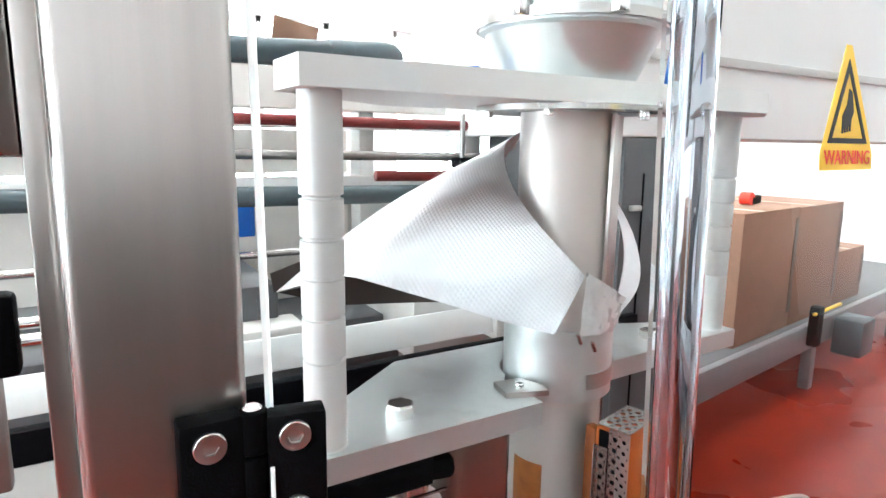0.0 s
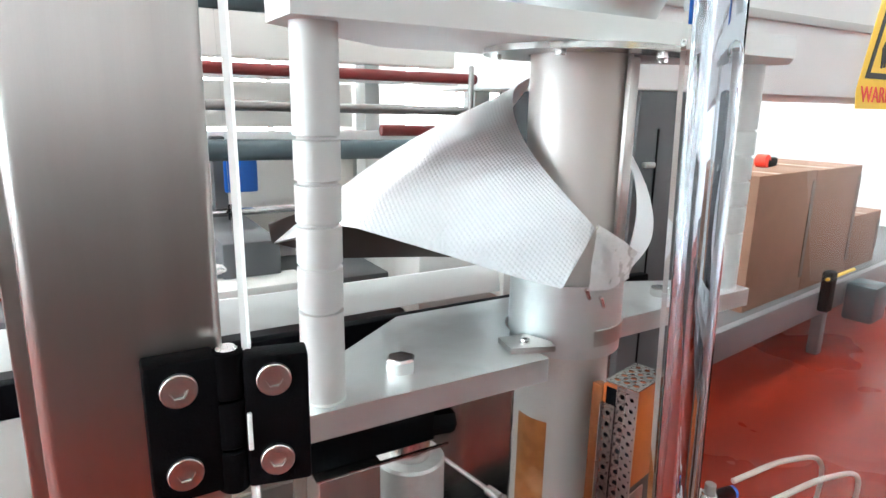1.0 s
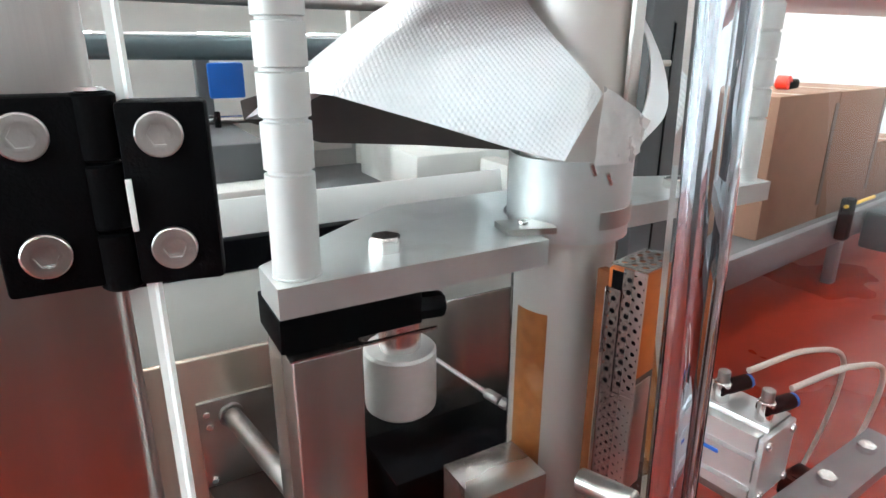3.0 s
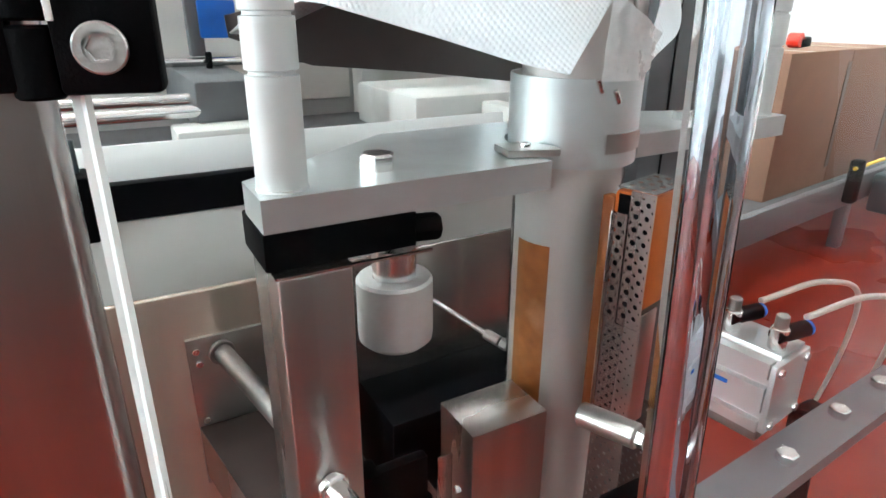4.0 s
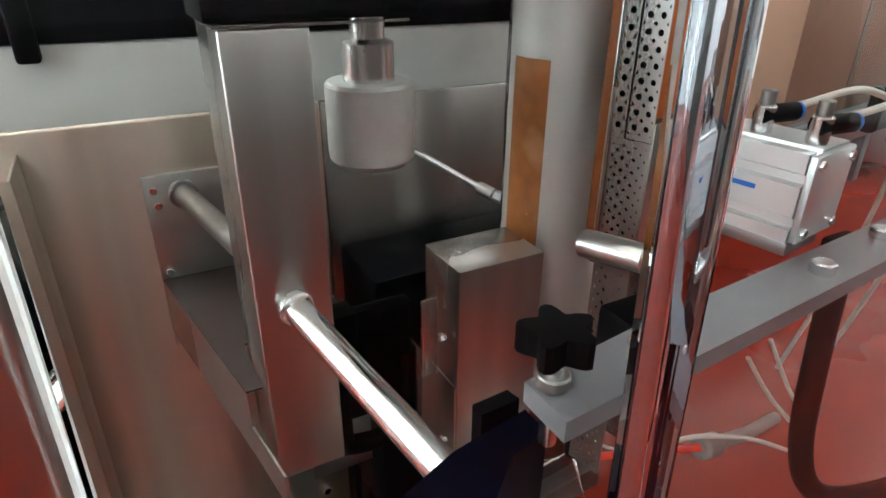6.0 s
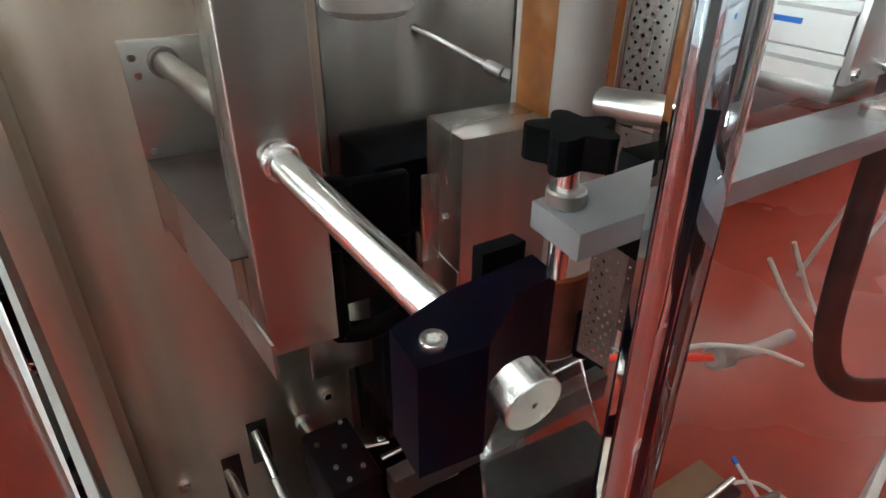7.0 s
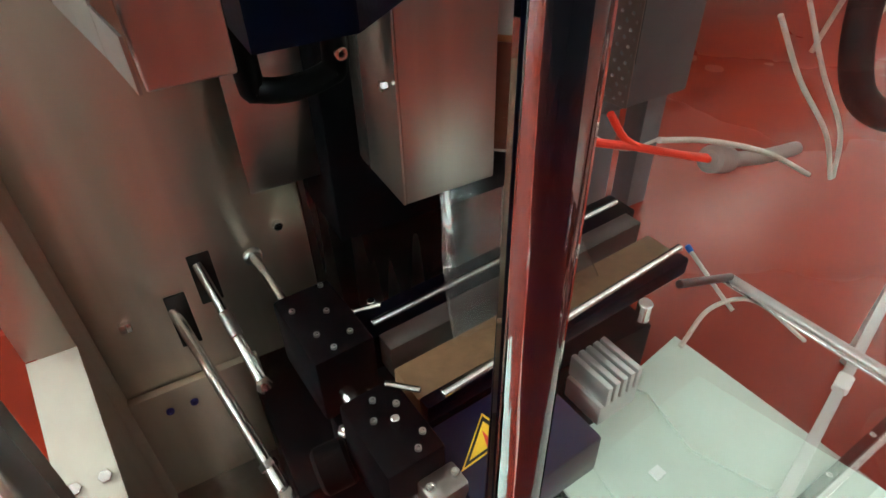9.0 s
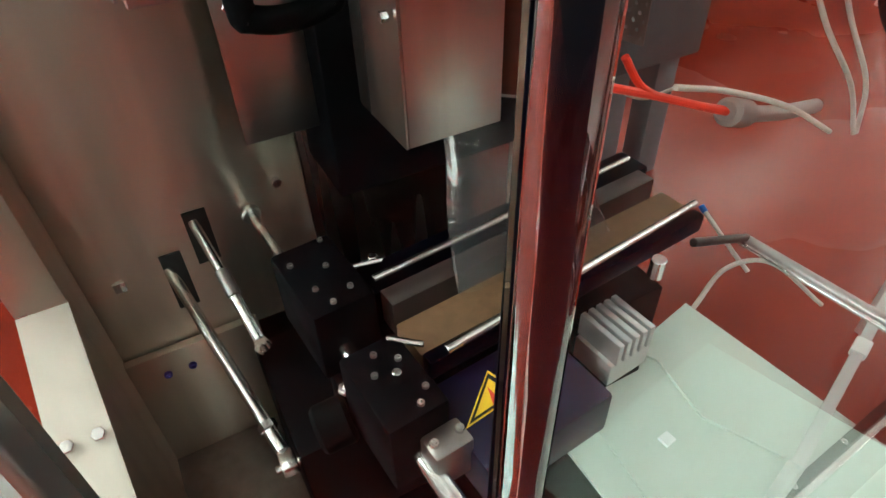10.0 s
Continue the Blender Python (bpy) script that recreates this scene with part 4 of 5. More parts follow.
# ---- steel panels behind ----
def back_panels():
    solo("back_panel", box(-0.050, 0.300, 0.7065, 0.7145, 0.02, 1.010, 0.003, 3), STEEL_R, "large brushed stainless back panel with a rolled top edge", "panel", (0.16, 0.71, 0.02), kind="structure")
    solo("inner_back_panel", box(0.301, 0.62, 0.7085, 0.7145, 0.02, 1.010, 0.002, 2), STEEL, "dark glossy stainless panel behind the forming tube", "panel", (0.46, 0.71, 0.02), kind="structure")
    solo("upper_back_plate", box(-0.40, 0.70, 0.800, 0.806, 0.96, 1.068, 0.001), GREYL, "light grey painted plate above the back panel", "panel", (0.1, 0.80, 0.96), kind="structure")
    r = thing("flat_rail", "black flat rail with a clamp across the back of the machine", "rail", (0.2, 0.80, 1.07))
    part("bar", box(-0.40, 0.95, 0.795, 0.815, 1.0685, 1.112, 0.003), BLACK_S, r)
    part("clamp", box(0.020, 0.042, 0.780, 0.830, 1.052, 1.128, 0.004), BLACK, r)
    part("pin", box(0.026, 0.034, 0.800, 0.812, 1.128, 1.165, 0.002), RUBBER, r)
    b = thing("bracket_plate", "stainless bracket plate bolted to the back panel with a round spacer", "bracket", (0.13, 0.70, 0.74))
    part("plate", box(0.0985, 0.2400, 0.7005, 0.7062, 0.748, 0.950, 0.0012), STEEL_H, b)
    for x, z in ((0.108, 0.935), (0.110, 0.918), (0.108, 0.842), (0.110, 0.826), (0.225, 0.942), (0.225, 0.925)):
        bolt(b, (x, 0.7003, z), (0, -1, 0), 0.0078, 0.0042)
    part("spacer", rod((0.135, 0.7000, 0.928), (0.166, 0.5325, 0.924), 0.0110, 28), STEEL_D, b, "round steel spacer bar")
    part("collar", rod((0.135, 0.7002, 0.928), (0.136, 0.694, 0.928), 0.0150, 28), STEEL_D, b)
    s = thing("angle_shelf", "folded stainless angle shelf standing out from the back panel", "shelf", (0.14, 0.6, 0.80))
    part("lip", prism([(0.1080, 0.7002), (0.1465, 0.4690), (0.1485, 0.4690), (0.1100, 0.7002)], 0.7670, 0.8350, 0.0005), STEEL, s, "folded front lip")
    part("tail", prism([(0.1467, 0.4684), (0.1560, 0.4020), (0.1580, 0.4020), (0.1487, 0.4684)], 0.7670, 0.8000, 0.0005), STEEL, s)
    # steel top; the dark column it mirrors is put into its colour
    part("top", prism([(0.1080, 0.7002), (0.1465, 0.4690), (0.1600, 0.4690), (0.1600, 0.5380), (0.2600, 0.5380), (0.2600, 0.7002)], 0.8352, 0.8372, 0.0005), APRON, s, "shelf top, its dark reflection put into the colour")
    p = thing("inner_panel", "dull steel inner panel hanging behind the drive cover", "panel", (0.26, 0.64, 0.508))
    part("sheet", box(0.2180, 0.3050, 0.6380, 0.6410, 0.508, 0.700, 0.0008), STEEL_H, p)
    part("nut", hexhead((0.2490, 0.7060, 0.412), (0, -1, 0), 0.012, 0.008), CHROME, p)
    bolt(p, (0.232, 0.6378, 0.650), (0, -1, 0), 0.007, 0.003)
    q = thing("pull_rod", "thin steel rod with a knurled joint reaching from the back panel", "rod", (0.44, 0.65, 0.90))
    part("rod", rod((0.405, 0.7063, 0.930), (0.446, 0.612, 0.904), 0.0034, 18), STEEL_D, q)
    part("joint", rod((0.446, 0.612, 0.904), (0.455, 0.592, 0.899), 0.0072, 18), STEEL_D, q)
    part("end_nut", hexhead((0.456, 0.590, 0.8985), (0.4, -0.9, -0.2), 0.013, 0.010), STEEL_D, q)
    # added dark boxes: they block light and stand for the interior's shade
    e = thing("shade_body", "added dark body that keeps the machine interior in shade", "machine body", (0.1, 0.85, 0.0))
    part("rear", box(-0.050, 0.66, 0.730, 0.790, 0.0, 0.95, 0.004), STEEL_D, e)
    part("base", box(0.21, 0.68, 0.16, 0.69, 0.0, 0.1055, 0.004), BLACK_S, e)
    part("floor_pan", box(-0.02, 0.209, 0.16, 0.69, 0.0, 0.018, 0.002), STEEL_D, e, "low steel floor pan")
    part("shade_box", box(0.170, 0.68, 0.420, 0.600, 0.106, 0.290, 0.004), BLACK_S, e)
    # added black block in place of the deep shade under the drive
    d = thing("shade_block", "added black block for the shade under the drive", "housing", (0.45, 0.66, 0.45))
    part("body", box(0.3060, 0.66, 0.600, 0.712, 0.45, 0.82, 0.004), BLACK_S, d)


# ---- cross beam, seal bar and air cylinder ----
def cross_beam():
    b = thing("cross_beam", "grey painted flat cross beam with hexagon bolts", "beam", (0.5, 0.25, 0.952))
    top = [(0.2420, 0.2080), (0.72, 0.2480), (0.72, 0.2860), (0.420, 0.2620), (0.345, 0.2560), (0.2420, 0.2420)]
    part("bar", prism(top, 0.955, 0.968, 0.001), GREYP, b)
    bolt(b, (0.5930, 0.2590, 0.968), (0, 0, 1), 0.0150, 0.0085)
    bolt(b, (0.4950, 0.2450, 0.968), (0, 0, 1), 0.0150, 0.0085)
    bolt(b, (0.6750, 0.2660, 0.968), (0, 0, 1), 0.0150, 0.0085)
    screw(b, (0.3180, 0.2405, 0.968), (0, 0, 1), 0.0052, 0.0040)
    k = thing("star_knob", "black star-shaped clamping knob on a threaded stud", "knob", (0.2510, 0.2320, 0.93))
    pts = []
    for i in range(40):
        a = 2 * math.pi * i / 40
        r = 0.0165 + 0.0042 * math.cos(5 * a)
        pts.append((0.2530 + r * math.cos(a), 0.2330 + r * math.sin(a)))
    part("grip", prism(pts, 0.9890, 1.0040, 0.0022), BLACK, k)
    part("stud", rod((0.2530, 0.2330, 0.930), (0.2530, 0.2330, 0.9890), 0.0050, 20), CHROME, k)
    part("foot", rod((0.2530, 0.2330, 0.9682), (0.2530, 0.2330, 0.9760), 0.0090, 20), STEEL_D, k)
    bh = solo("beam_bracket", box(0.345, 0.395, 0.2640, 0.3000, 0.890, 0.9545, 0.003), BLACK, "black bracket under the grey beam", "bracket", (0.37, 0.28, 0.89))


def seal_bar():
    """The longitudinal sealing bar: an orange heated core in a perforated steel guard."""
    s = thing("seal_bar", "orange heated sealing bar inside a perforated stainless guard", "sealing bar", (0.49, 0.41, 0.70))

    turn = pose(0.4720, 0.3885, 0, 0, 0, 14)
    part("core", moved(box(0.0030, 0.0560, 0.0030, 0.0420, 1.0300, 1.1420, 0.003), turn), ORANGE, s)
    # added black sheet in place of the shade inside the holes
    part("back_plate", moved(box(0.0018, 0.0026, 0.0010, 0.0370, 0.9050, 1.1400, 0.0002), turn), BLACK_S, s, "added black sheet that makes the holes look shaded")
    part("heater_strip", box(0.4750, 0.4870, 0.4400, 0.4560, 0.880, 1.1300, 0.002), ORANGE_D, s, "burnt orange heater strip")
    a = perforated(0.0240, 0.132, 0.0014, 2, 10, 0.0027, (0.0015, 0.004))
    part("side_guard", moved(a, turn @ pose(0.0014, 0, 1.0130, 0, 0, 90)), STEEL, s, "perforated stainless side guard")
    fl = perforated(0.0135, 0.110, 0.0014, 1, 8, 0.0027, (0.0015, 0.004))
    part("flange_guard", moved(fl, turn @ pose(-0.0010, 0.0242, 1.0130, 0, 0, 90)), STEEL, s, "narrow perforated flange")
    part("flange_lip", moved(box(-0.0060, -0.0010, 0.0378, 0.0392, 0.9020, 1.1240, 0.0004), turn), STEEL_H, s, "bright folded lip")
    lo = perforated(0.0380, 0.110, 0.0014, 3, 9, 0.0014, (0.003, 0.005))
    part("lower_guard", moved(lo, turn @ pose(0.0014, 0, 0.902, 0, 0, 90)), STEEL, s, "perforated stainless lower guard")
    tp = perforated(0.0640, 0.0380, 0.0014, 4, 3, 0.0034, (0.003, 0.003))
    part("top_guard", moved(tp, turn @ pose(0, 0.038, 1.1460, 90, 0, 0)), STEEL_H, s, "perforated stainless top")
    o = perforated(0.0380, 0.118, 0.0014, 3, 9, 0.0026, (0.003, 0.004))
    part("far_guard", moved(o, turn @ pose(0.0640, 0, 1.0270, 0, 0, 90)), STEEL, s, "perforated stainless side guard")
    part("stay", moved(box(0.0016, 0.0300, -0.0010, 0.0008, 0.9020, 1.0285, 0.0006), turn), STEEL, s, "plain steel front plate")
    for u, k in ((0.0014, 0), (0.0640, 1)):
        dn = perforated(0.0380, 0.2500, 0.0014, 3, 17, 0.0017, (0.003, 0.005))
        part("tail_guard", moved(dn, turn @ pose(u, 0, 0.650, 0, 0, 90)), TAIL, s, "perforated steel tail with shade in its colour")
    r = thing("guide_roller", "satin steel guide roller with a hexagon end", "roller", (0.44, 0.37, 0.93))
    part("roller", rod((0.4200, 0.400, 0.9300), (0.4375, 0.344, 0.9350), 0.0122, 32, 0.0015), STEEL_H, r)
    part("end_nut", hexhead((0.4376, 0.3437, 0.9350), (0.30, -0.95, 0.05), 0.016, 0.008), CHROME, r)


def air_cylinder():
    c = thing("air_cylinder", "compact aluminium pneumatic cylinder with two push-in fittings", "cylinder", (0.475, 0.29, 0.9682))
    m = pose(0.5000, 0.2760, 0.9750, 0, 0, -82)
    W, H = 0.060, 0.066
    # ribbed square section, extruded along its own depth
    sec = [(0, 0), (0, 0.010), (0.004, 0.012), (0.004, 0.018), (0, 0.020), (0, 0.042), (0.004, 0.044), (0.004, 0.050), (0, 0.052), (0, H),
           (0.010, H), (0.012, H - 0.004), (0.018, H - 0.004), (0.020, H), (W, H), (W, 0), (0.046, 0), (0.044, 0.004), (0.012, 0.004), (0.010, 0)]
    bm = bmesh.new()
    a = [bm.verts.new((0.0, y, z)) for y, z in sec]
    b = [bm.verts.new((-0.078, y, z)) for y, z in sec]
    bm.faces.new(a)
    bm.faces.new(b[::-1])
    for i in range(len(sec)):
        q = (i + 1) % len(sec)
        bm.faces.new((a[i], b[i], b[q], a[q]))
    part("body", moved(bm, m), MILL, c)
    cap = part("end_cap", moved(box(0.0004, 0.006, 0.001, W - 0.001, 0.001, H - 0.001, 0.0015), m), MILL, c, "pale aluminium end cap")
    for y in (0.008, W - 0.008):
        for z in (0.008, H - 0.008):
            part("screw", socket(m @ Vector((0.006, y, z)), m.to_3x3() @ Vector((1, 0, 0)), 0.0040, 0.0025), CHROME, cap)
    part("foot", moved(box(-0.070, -0.001, 0.006, W - 0.006, -0.0128, -0.0004, 0.001), m), STEEL_D, c)
    part("print", moved(box(-0.052, -0.030, -0.0012, -0.0003, 0.033, 0.0365, 0), m), BLUE, c, "small blue printed bar")
    for k, x in enumerate((-0.050, -0.010)):
        p = m @ Vector((x, 0.030, H))
        f = part("fitting", rod(p, p + Vector((0, 0, 0.020)), 0.0075, 20), CHROME, c)
        part("elbow", rod(p + Vector((-0.006, 0, 0.013)), p + Vector((0.030, -0.004, 0.013)), 0.0072, 18), BLACK, f)
        part("release_ring", rod(p + Vector((0.030, -0.004, 0.013)), p + Vector((0.034, -0.0045, 0.013)), 0.0066, 18), BLUE, f)
        part("cap", rod(p + Vector((0, 0, 0.020)), p + Vector((0, 0, 0.031)), 0.0055, 16), STEEL_D, f)
        e = p + Vector((0.034, -0.0045, 0.013))
        hose = pipe([e, e + Vector((0.08, -0.01, 0.006)), e + Vector((0.20, 0.01, -0.05)), e + Vector((0.27, 0.05, -0.20)), e + Vector((0.28, 0.10, -0.42))], 0.0030, 10)
        solo("air_hose", hose, PIPE, "milky clear air hose looping from the cylinder", "hose", tuple(e), "air hoses")


# ---- sealing jaws, which open and close ----
JAWS = {}


def jaws():
    z = 0.450
    r = thing("rear_jaw", "rear sealing jaw with shade-darkened cloth and steel rod", "sealing jaw", (0.40, 0.44, z))
    part("rod", rod((0.272, 0.446, z), (0.640, 0.452, z), 0.0042, 18), CHROME, r)
    # cloth face darkened to near-black brown for the shade it lies in
    part("face", box(0.272, 0.640, 0.408, 0.434, z - 0.050, z - 0.006, 0.002), APRON, r, "release cloth face with its shade in the colour")
    part("backing", box(0.262, 0.660, 0.4345, 0.480, z - 0.060, z - 0.010, 0.003), NAVY, r)
    part("carriage", box(0.196, 0.262, 0.420, 0.528, z - 0.080, z + 0.010, 0.004), BLACK_S, r)
    part("link", rod((0.262, 0.470, z + 0.004), (0.292, 0.462, z + 0.004), 0.0035, 12), CHROME, r)
    for k in range(3):
        part("stud", rod((0.285 + 0.10 * k, 0.470, z - 0.010), (0.285 + 0.10 * k, 0.470, z + 0.008), 0.0050, 14), CHROME, r)
    for x, y in ((0.245, 0.440), (0.215, 0.455), (0.250, 0.520), (0.222, 0.430), (0.238, 0.480), (0.208, 0.500)):
        part("screw", socket((x, y, z + 0.010), (0, 0, 1), 0.0032, 0.003), SCREW, r)
    f = thing("front_jaw", "front sealing jaw with tan release cloth and a warning label", "sealing jaw", (0.40, 0.34, z))
    part("rod", rod((0.290, 0.338, z), (0.640, 0.352, z), 0.0046, 18), CHROME, f)
    part("face", box(0.272, 0.640, 0.352, 0.398, z - 0.045, z - 0.010, 0.002), JAWTAN, f, "tan release cloth face")
    part("backing", box(0.272, 0.640, 0.336, 0.3515, z - 0.030, z - 0.006, 0.003), NAVY, f)
    part("cover", box(0.2625, 0.400, 0.235, 0.3355, z - 0.090, z - 0.035, 0.004), BLUE_D, f, "dark blue jaw cover")
    part("carriage", box(0.204, 0.262, 0.290, 0.380, z - 0.085, z + 0.005, 0.004), BLACK_S, f)
    part("hand_wheel", rod((0.170, 0.378, z - 0.075), (0.2035, 0.372, z - 0.070), 0.024, 28, 0.004), BLACK, f, "black hand wheel")
    part("grease_nipple", rod((0.236, 0.330, z + 0.005), (0.236, 0.330, z + 0.018), 0.0040, 14), CHROME, f)
    part("link", rod((0.250, 0.372, z + 0.010), (0.272, 0.346, z + 0.012), 0.0030, 12), CHROME, f)
    part("shaft_clamp", box(0.229, 0.267, 0.262, 0.2895, z - 0.068, z - 0.020, 0.004), STEEL_D, f, "dull steel clamp round the shaft")
    for x in (0.236, 0.261):
        part("clamp_screw", socket((x, 0.276, z - 0.020), (0, 0, 1), 0.0042, 0.004), CHROME, f)
    for x, y in ((0.232, 0.365), (0.222, 0.345), (0.248, 0.350), (0.240, 0.300), (0.252, 0.312)):
        part("screw", socket((x, y, z + 0.005), (0, 0, 1), 0.0032, 0.003), SCREW, f)
    pts = [(0.271, 0.281), (0.332, 0.284), (0.323, 0.320)]
    lab = part("label", prism(pts, z - 0.0349, z - 0.0344, 0), YELLOW, f, "yellow triangular warning label")
    c = Vector((sum(p[0] for p in pts) / 3, sum(p[1] for p in pts) / 3))
    o = [c + (Vector(p) - c) * 0.88 for p in pts]
    i = [c + (Vector(p) - c) * 0.68 for p in pts]
    bm = None
    for k in range(3):
        q = (k + 1) % 3
        bm = prism([o[k], o[q], i[q], i[k]], z - 0.0343, z - 0.0340, 0, bm)
    part("border", bm, INK, lab)
    part("pictogram", prism([c + Vector((-0.004, -0.008)), c + Vector((0.004, -0.008)), c + Vector((0.003, 0.010))], z - 0.0343, z - 0.0340, 0), INKRED, lab)
    for x in (0.36, 0.545):
        part("spring_cap", rod((x, 0.318, z - 0.035), (x, 0.318, z - 0.010), 0.0085, 18), CHROME, f)
    part("drag_rod", rod((0.7604, 0.3401, 0.347), (0.7650, 0.0900, 0.347), 0.0070, 20), STEEL_H, f, "pale round drag rod")
    part("drag_rod", rod((0.7490, 0.3430, 0.347), (0.7520, 0.0900, 0.347), 0.0030, 12), CHROME, f, "thin bright rod beside it")
    part("drag_arm", rod((0.6400, 0.3400, 0.400), (0.7604, 0.3380, 0.350), 0.0055, 14), APRON, f)
    part("hose", pipe([(0.7484, 0.3984, 0.362), (0.742, 0.370, 0.352), (0.7330, 0.330, 0.338), (0.7293, 0.3067, 0.330)], 0.0030, 10), PIPE, f, "milky clear air hose")
    part("hose_nipple", rod((0.7500, 0.4060, 0.365), (0.7480, 0.3960, 0.361), 0.0042, 12), BLUE, f)
    pc = thing("jaw_cylinder", "ribbed aluminium jaw cylinder beside the pale plastic tray", "cylinder", (0.50, 0.29, 0.36))
    for k in range(5):
        part("rib", box(0.470 + 0.011 * k, 0.477 + 0.011 * k, 0.262, 0.318, 0.372, 0.402, 0.0015), MILL, pc)
    part("body", box(0.466, 0.524, 0.264, 0.316, 0.340, 0.3718, 0.002), MILL, pc)
    JAWS["rear"], JAWS["front"] = r, f
    JAWS["cyl"] = pc
    v = thing("fitting_block", "black block with small bright air fittings between the jaws", "fitting block", (0.262, 0.430, 0.2905))
    part("body", box(0.226, 0.300, 0.4085, 0.4525, 0.2905, 0.372, 0.004), BLACK_S, v)
    for k, (x, y, h) in enumerate(((0.259, 0.417, 0.030), (0.248, 0.432, 0.022), (0.286, 0.414, 0.026), (0.240, 0.446, 0.020), (0.272, 0.440, 0.024), (0.232, 0.416, 0.016))):
        n = part("nipple", lathe([(0, 0), (0.0050, 0), (0.0050, h * 0.4), (0.0034, h * 0.45), (0.0034, h * 0.8), (0.0043, h * 0.85), (0.0040, h), (0, h)], (x, y, 0.3722), (x + 0.003 * (k % 3 - 1), y - 0.002, 0.3722 + h), 14), CHROME, v)
        part("seat", hexhead((x, y, 0.3721), (0, 0, 1), 0.013, 0.005), BRASS if k == 4 else SCREW, n)
    g = thing("jaw_guides", "bright round guide shafts of the sealing jaws", "guide shaft", (0.22, 0.4, 0.37))
    part("shaft", lathe([(0, 0), (0.0055, 0), (0.0055, 0.140), (0.0088, 0.142), (0.0088, 0.600), (0.0078, 0.602), (0, 0.602)], (0.1980, 0.6740, 0.408), (0.2545, 0.0700, 0.396), 28), CHROME, g)
    part("collar", rod((0.1980, 0.6738, 0.408), (0.1990, 0.6630, 0.408), 0.0125, 20, 0.002), STEEL_H, g, "shaft collar on the panel")


def film_bag():
    """The clear film hanging from the tube to the jaws."""
    bm = bmesh.new()
    n, m = 36, 9
    rows = []
    for j in range(m + 1):
        t = j / m
        z = 0.6200 - 0.165 * t
        rx, ry = 0.0590 + 0.034 * t, 0.0590 * (1 - t) + 0.006
        cy = TC.y + (0.404 - TC.y) * t ** 1.2
        row = []
        for k in range(n):
            a = 2 * math.pi * k / n
            w = 1 + 0.03 * math.sin(5 * a + 7 * t) + 0.02 * math.sin(11 * a - 9 * t)
            row.append(bm.verts.new((TC.x - 0.03 * t + rx * w * math.cos(a), cy + ry * w * math.sin(a), z)))
        rows.append(row)
    for a, b in zip(rows, rows[1:]):
        for k in range(n):
            bm.faces.new((a[k], a[(k + 1) % n], b[(k + 1) % n], b[k]))
    solo("film_bag", bm, FILM_T, "clear creased film bag hanging from the forming tube", "film", (TC.x, 0.46, 0.62), angle=25)


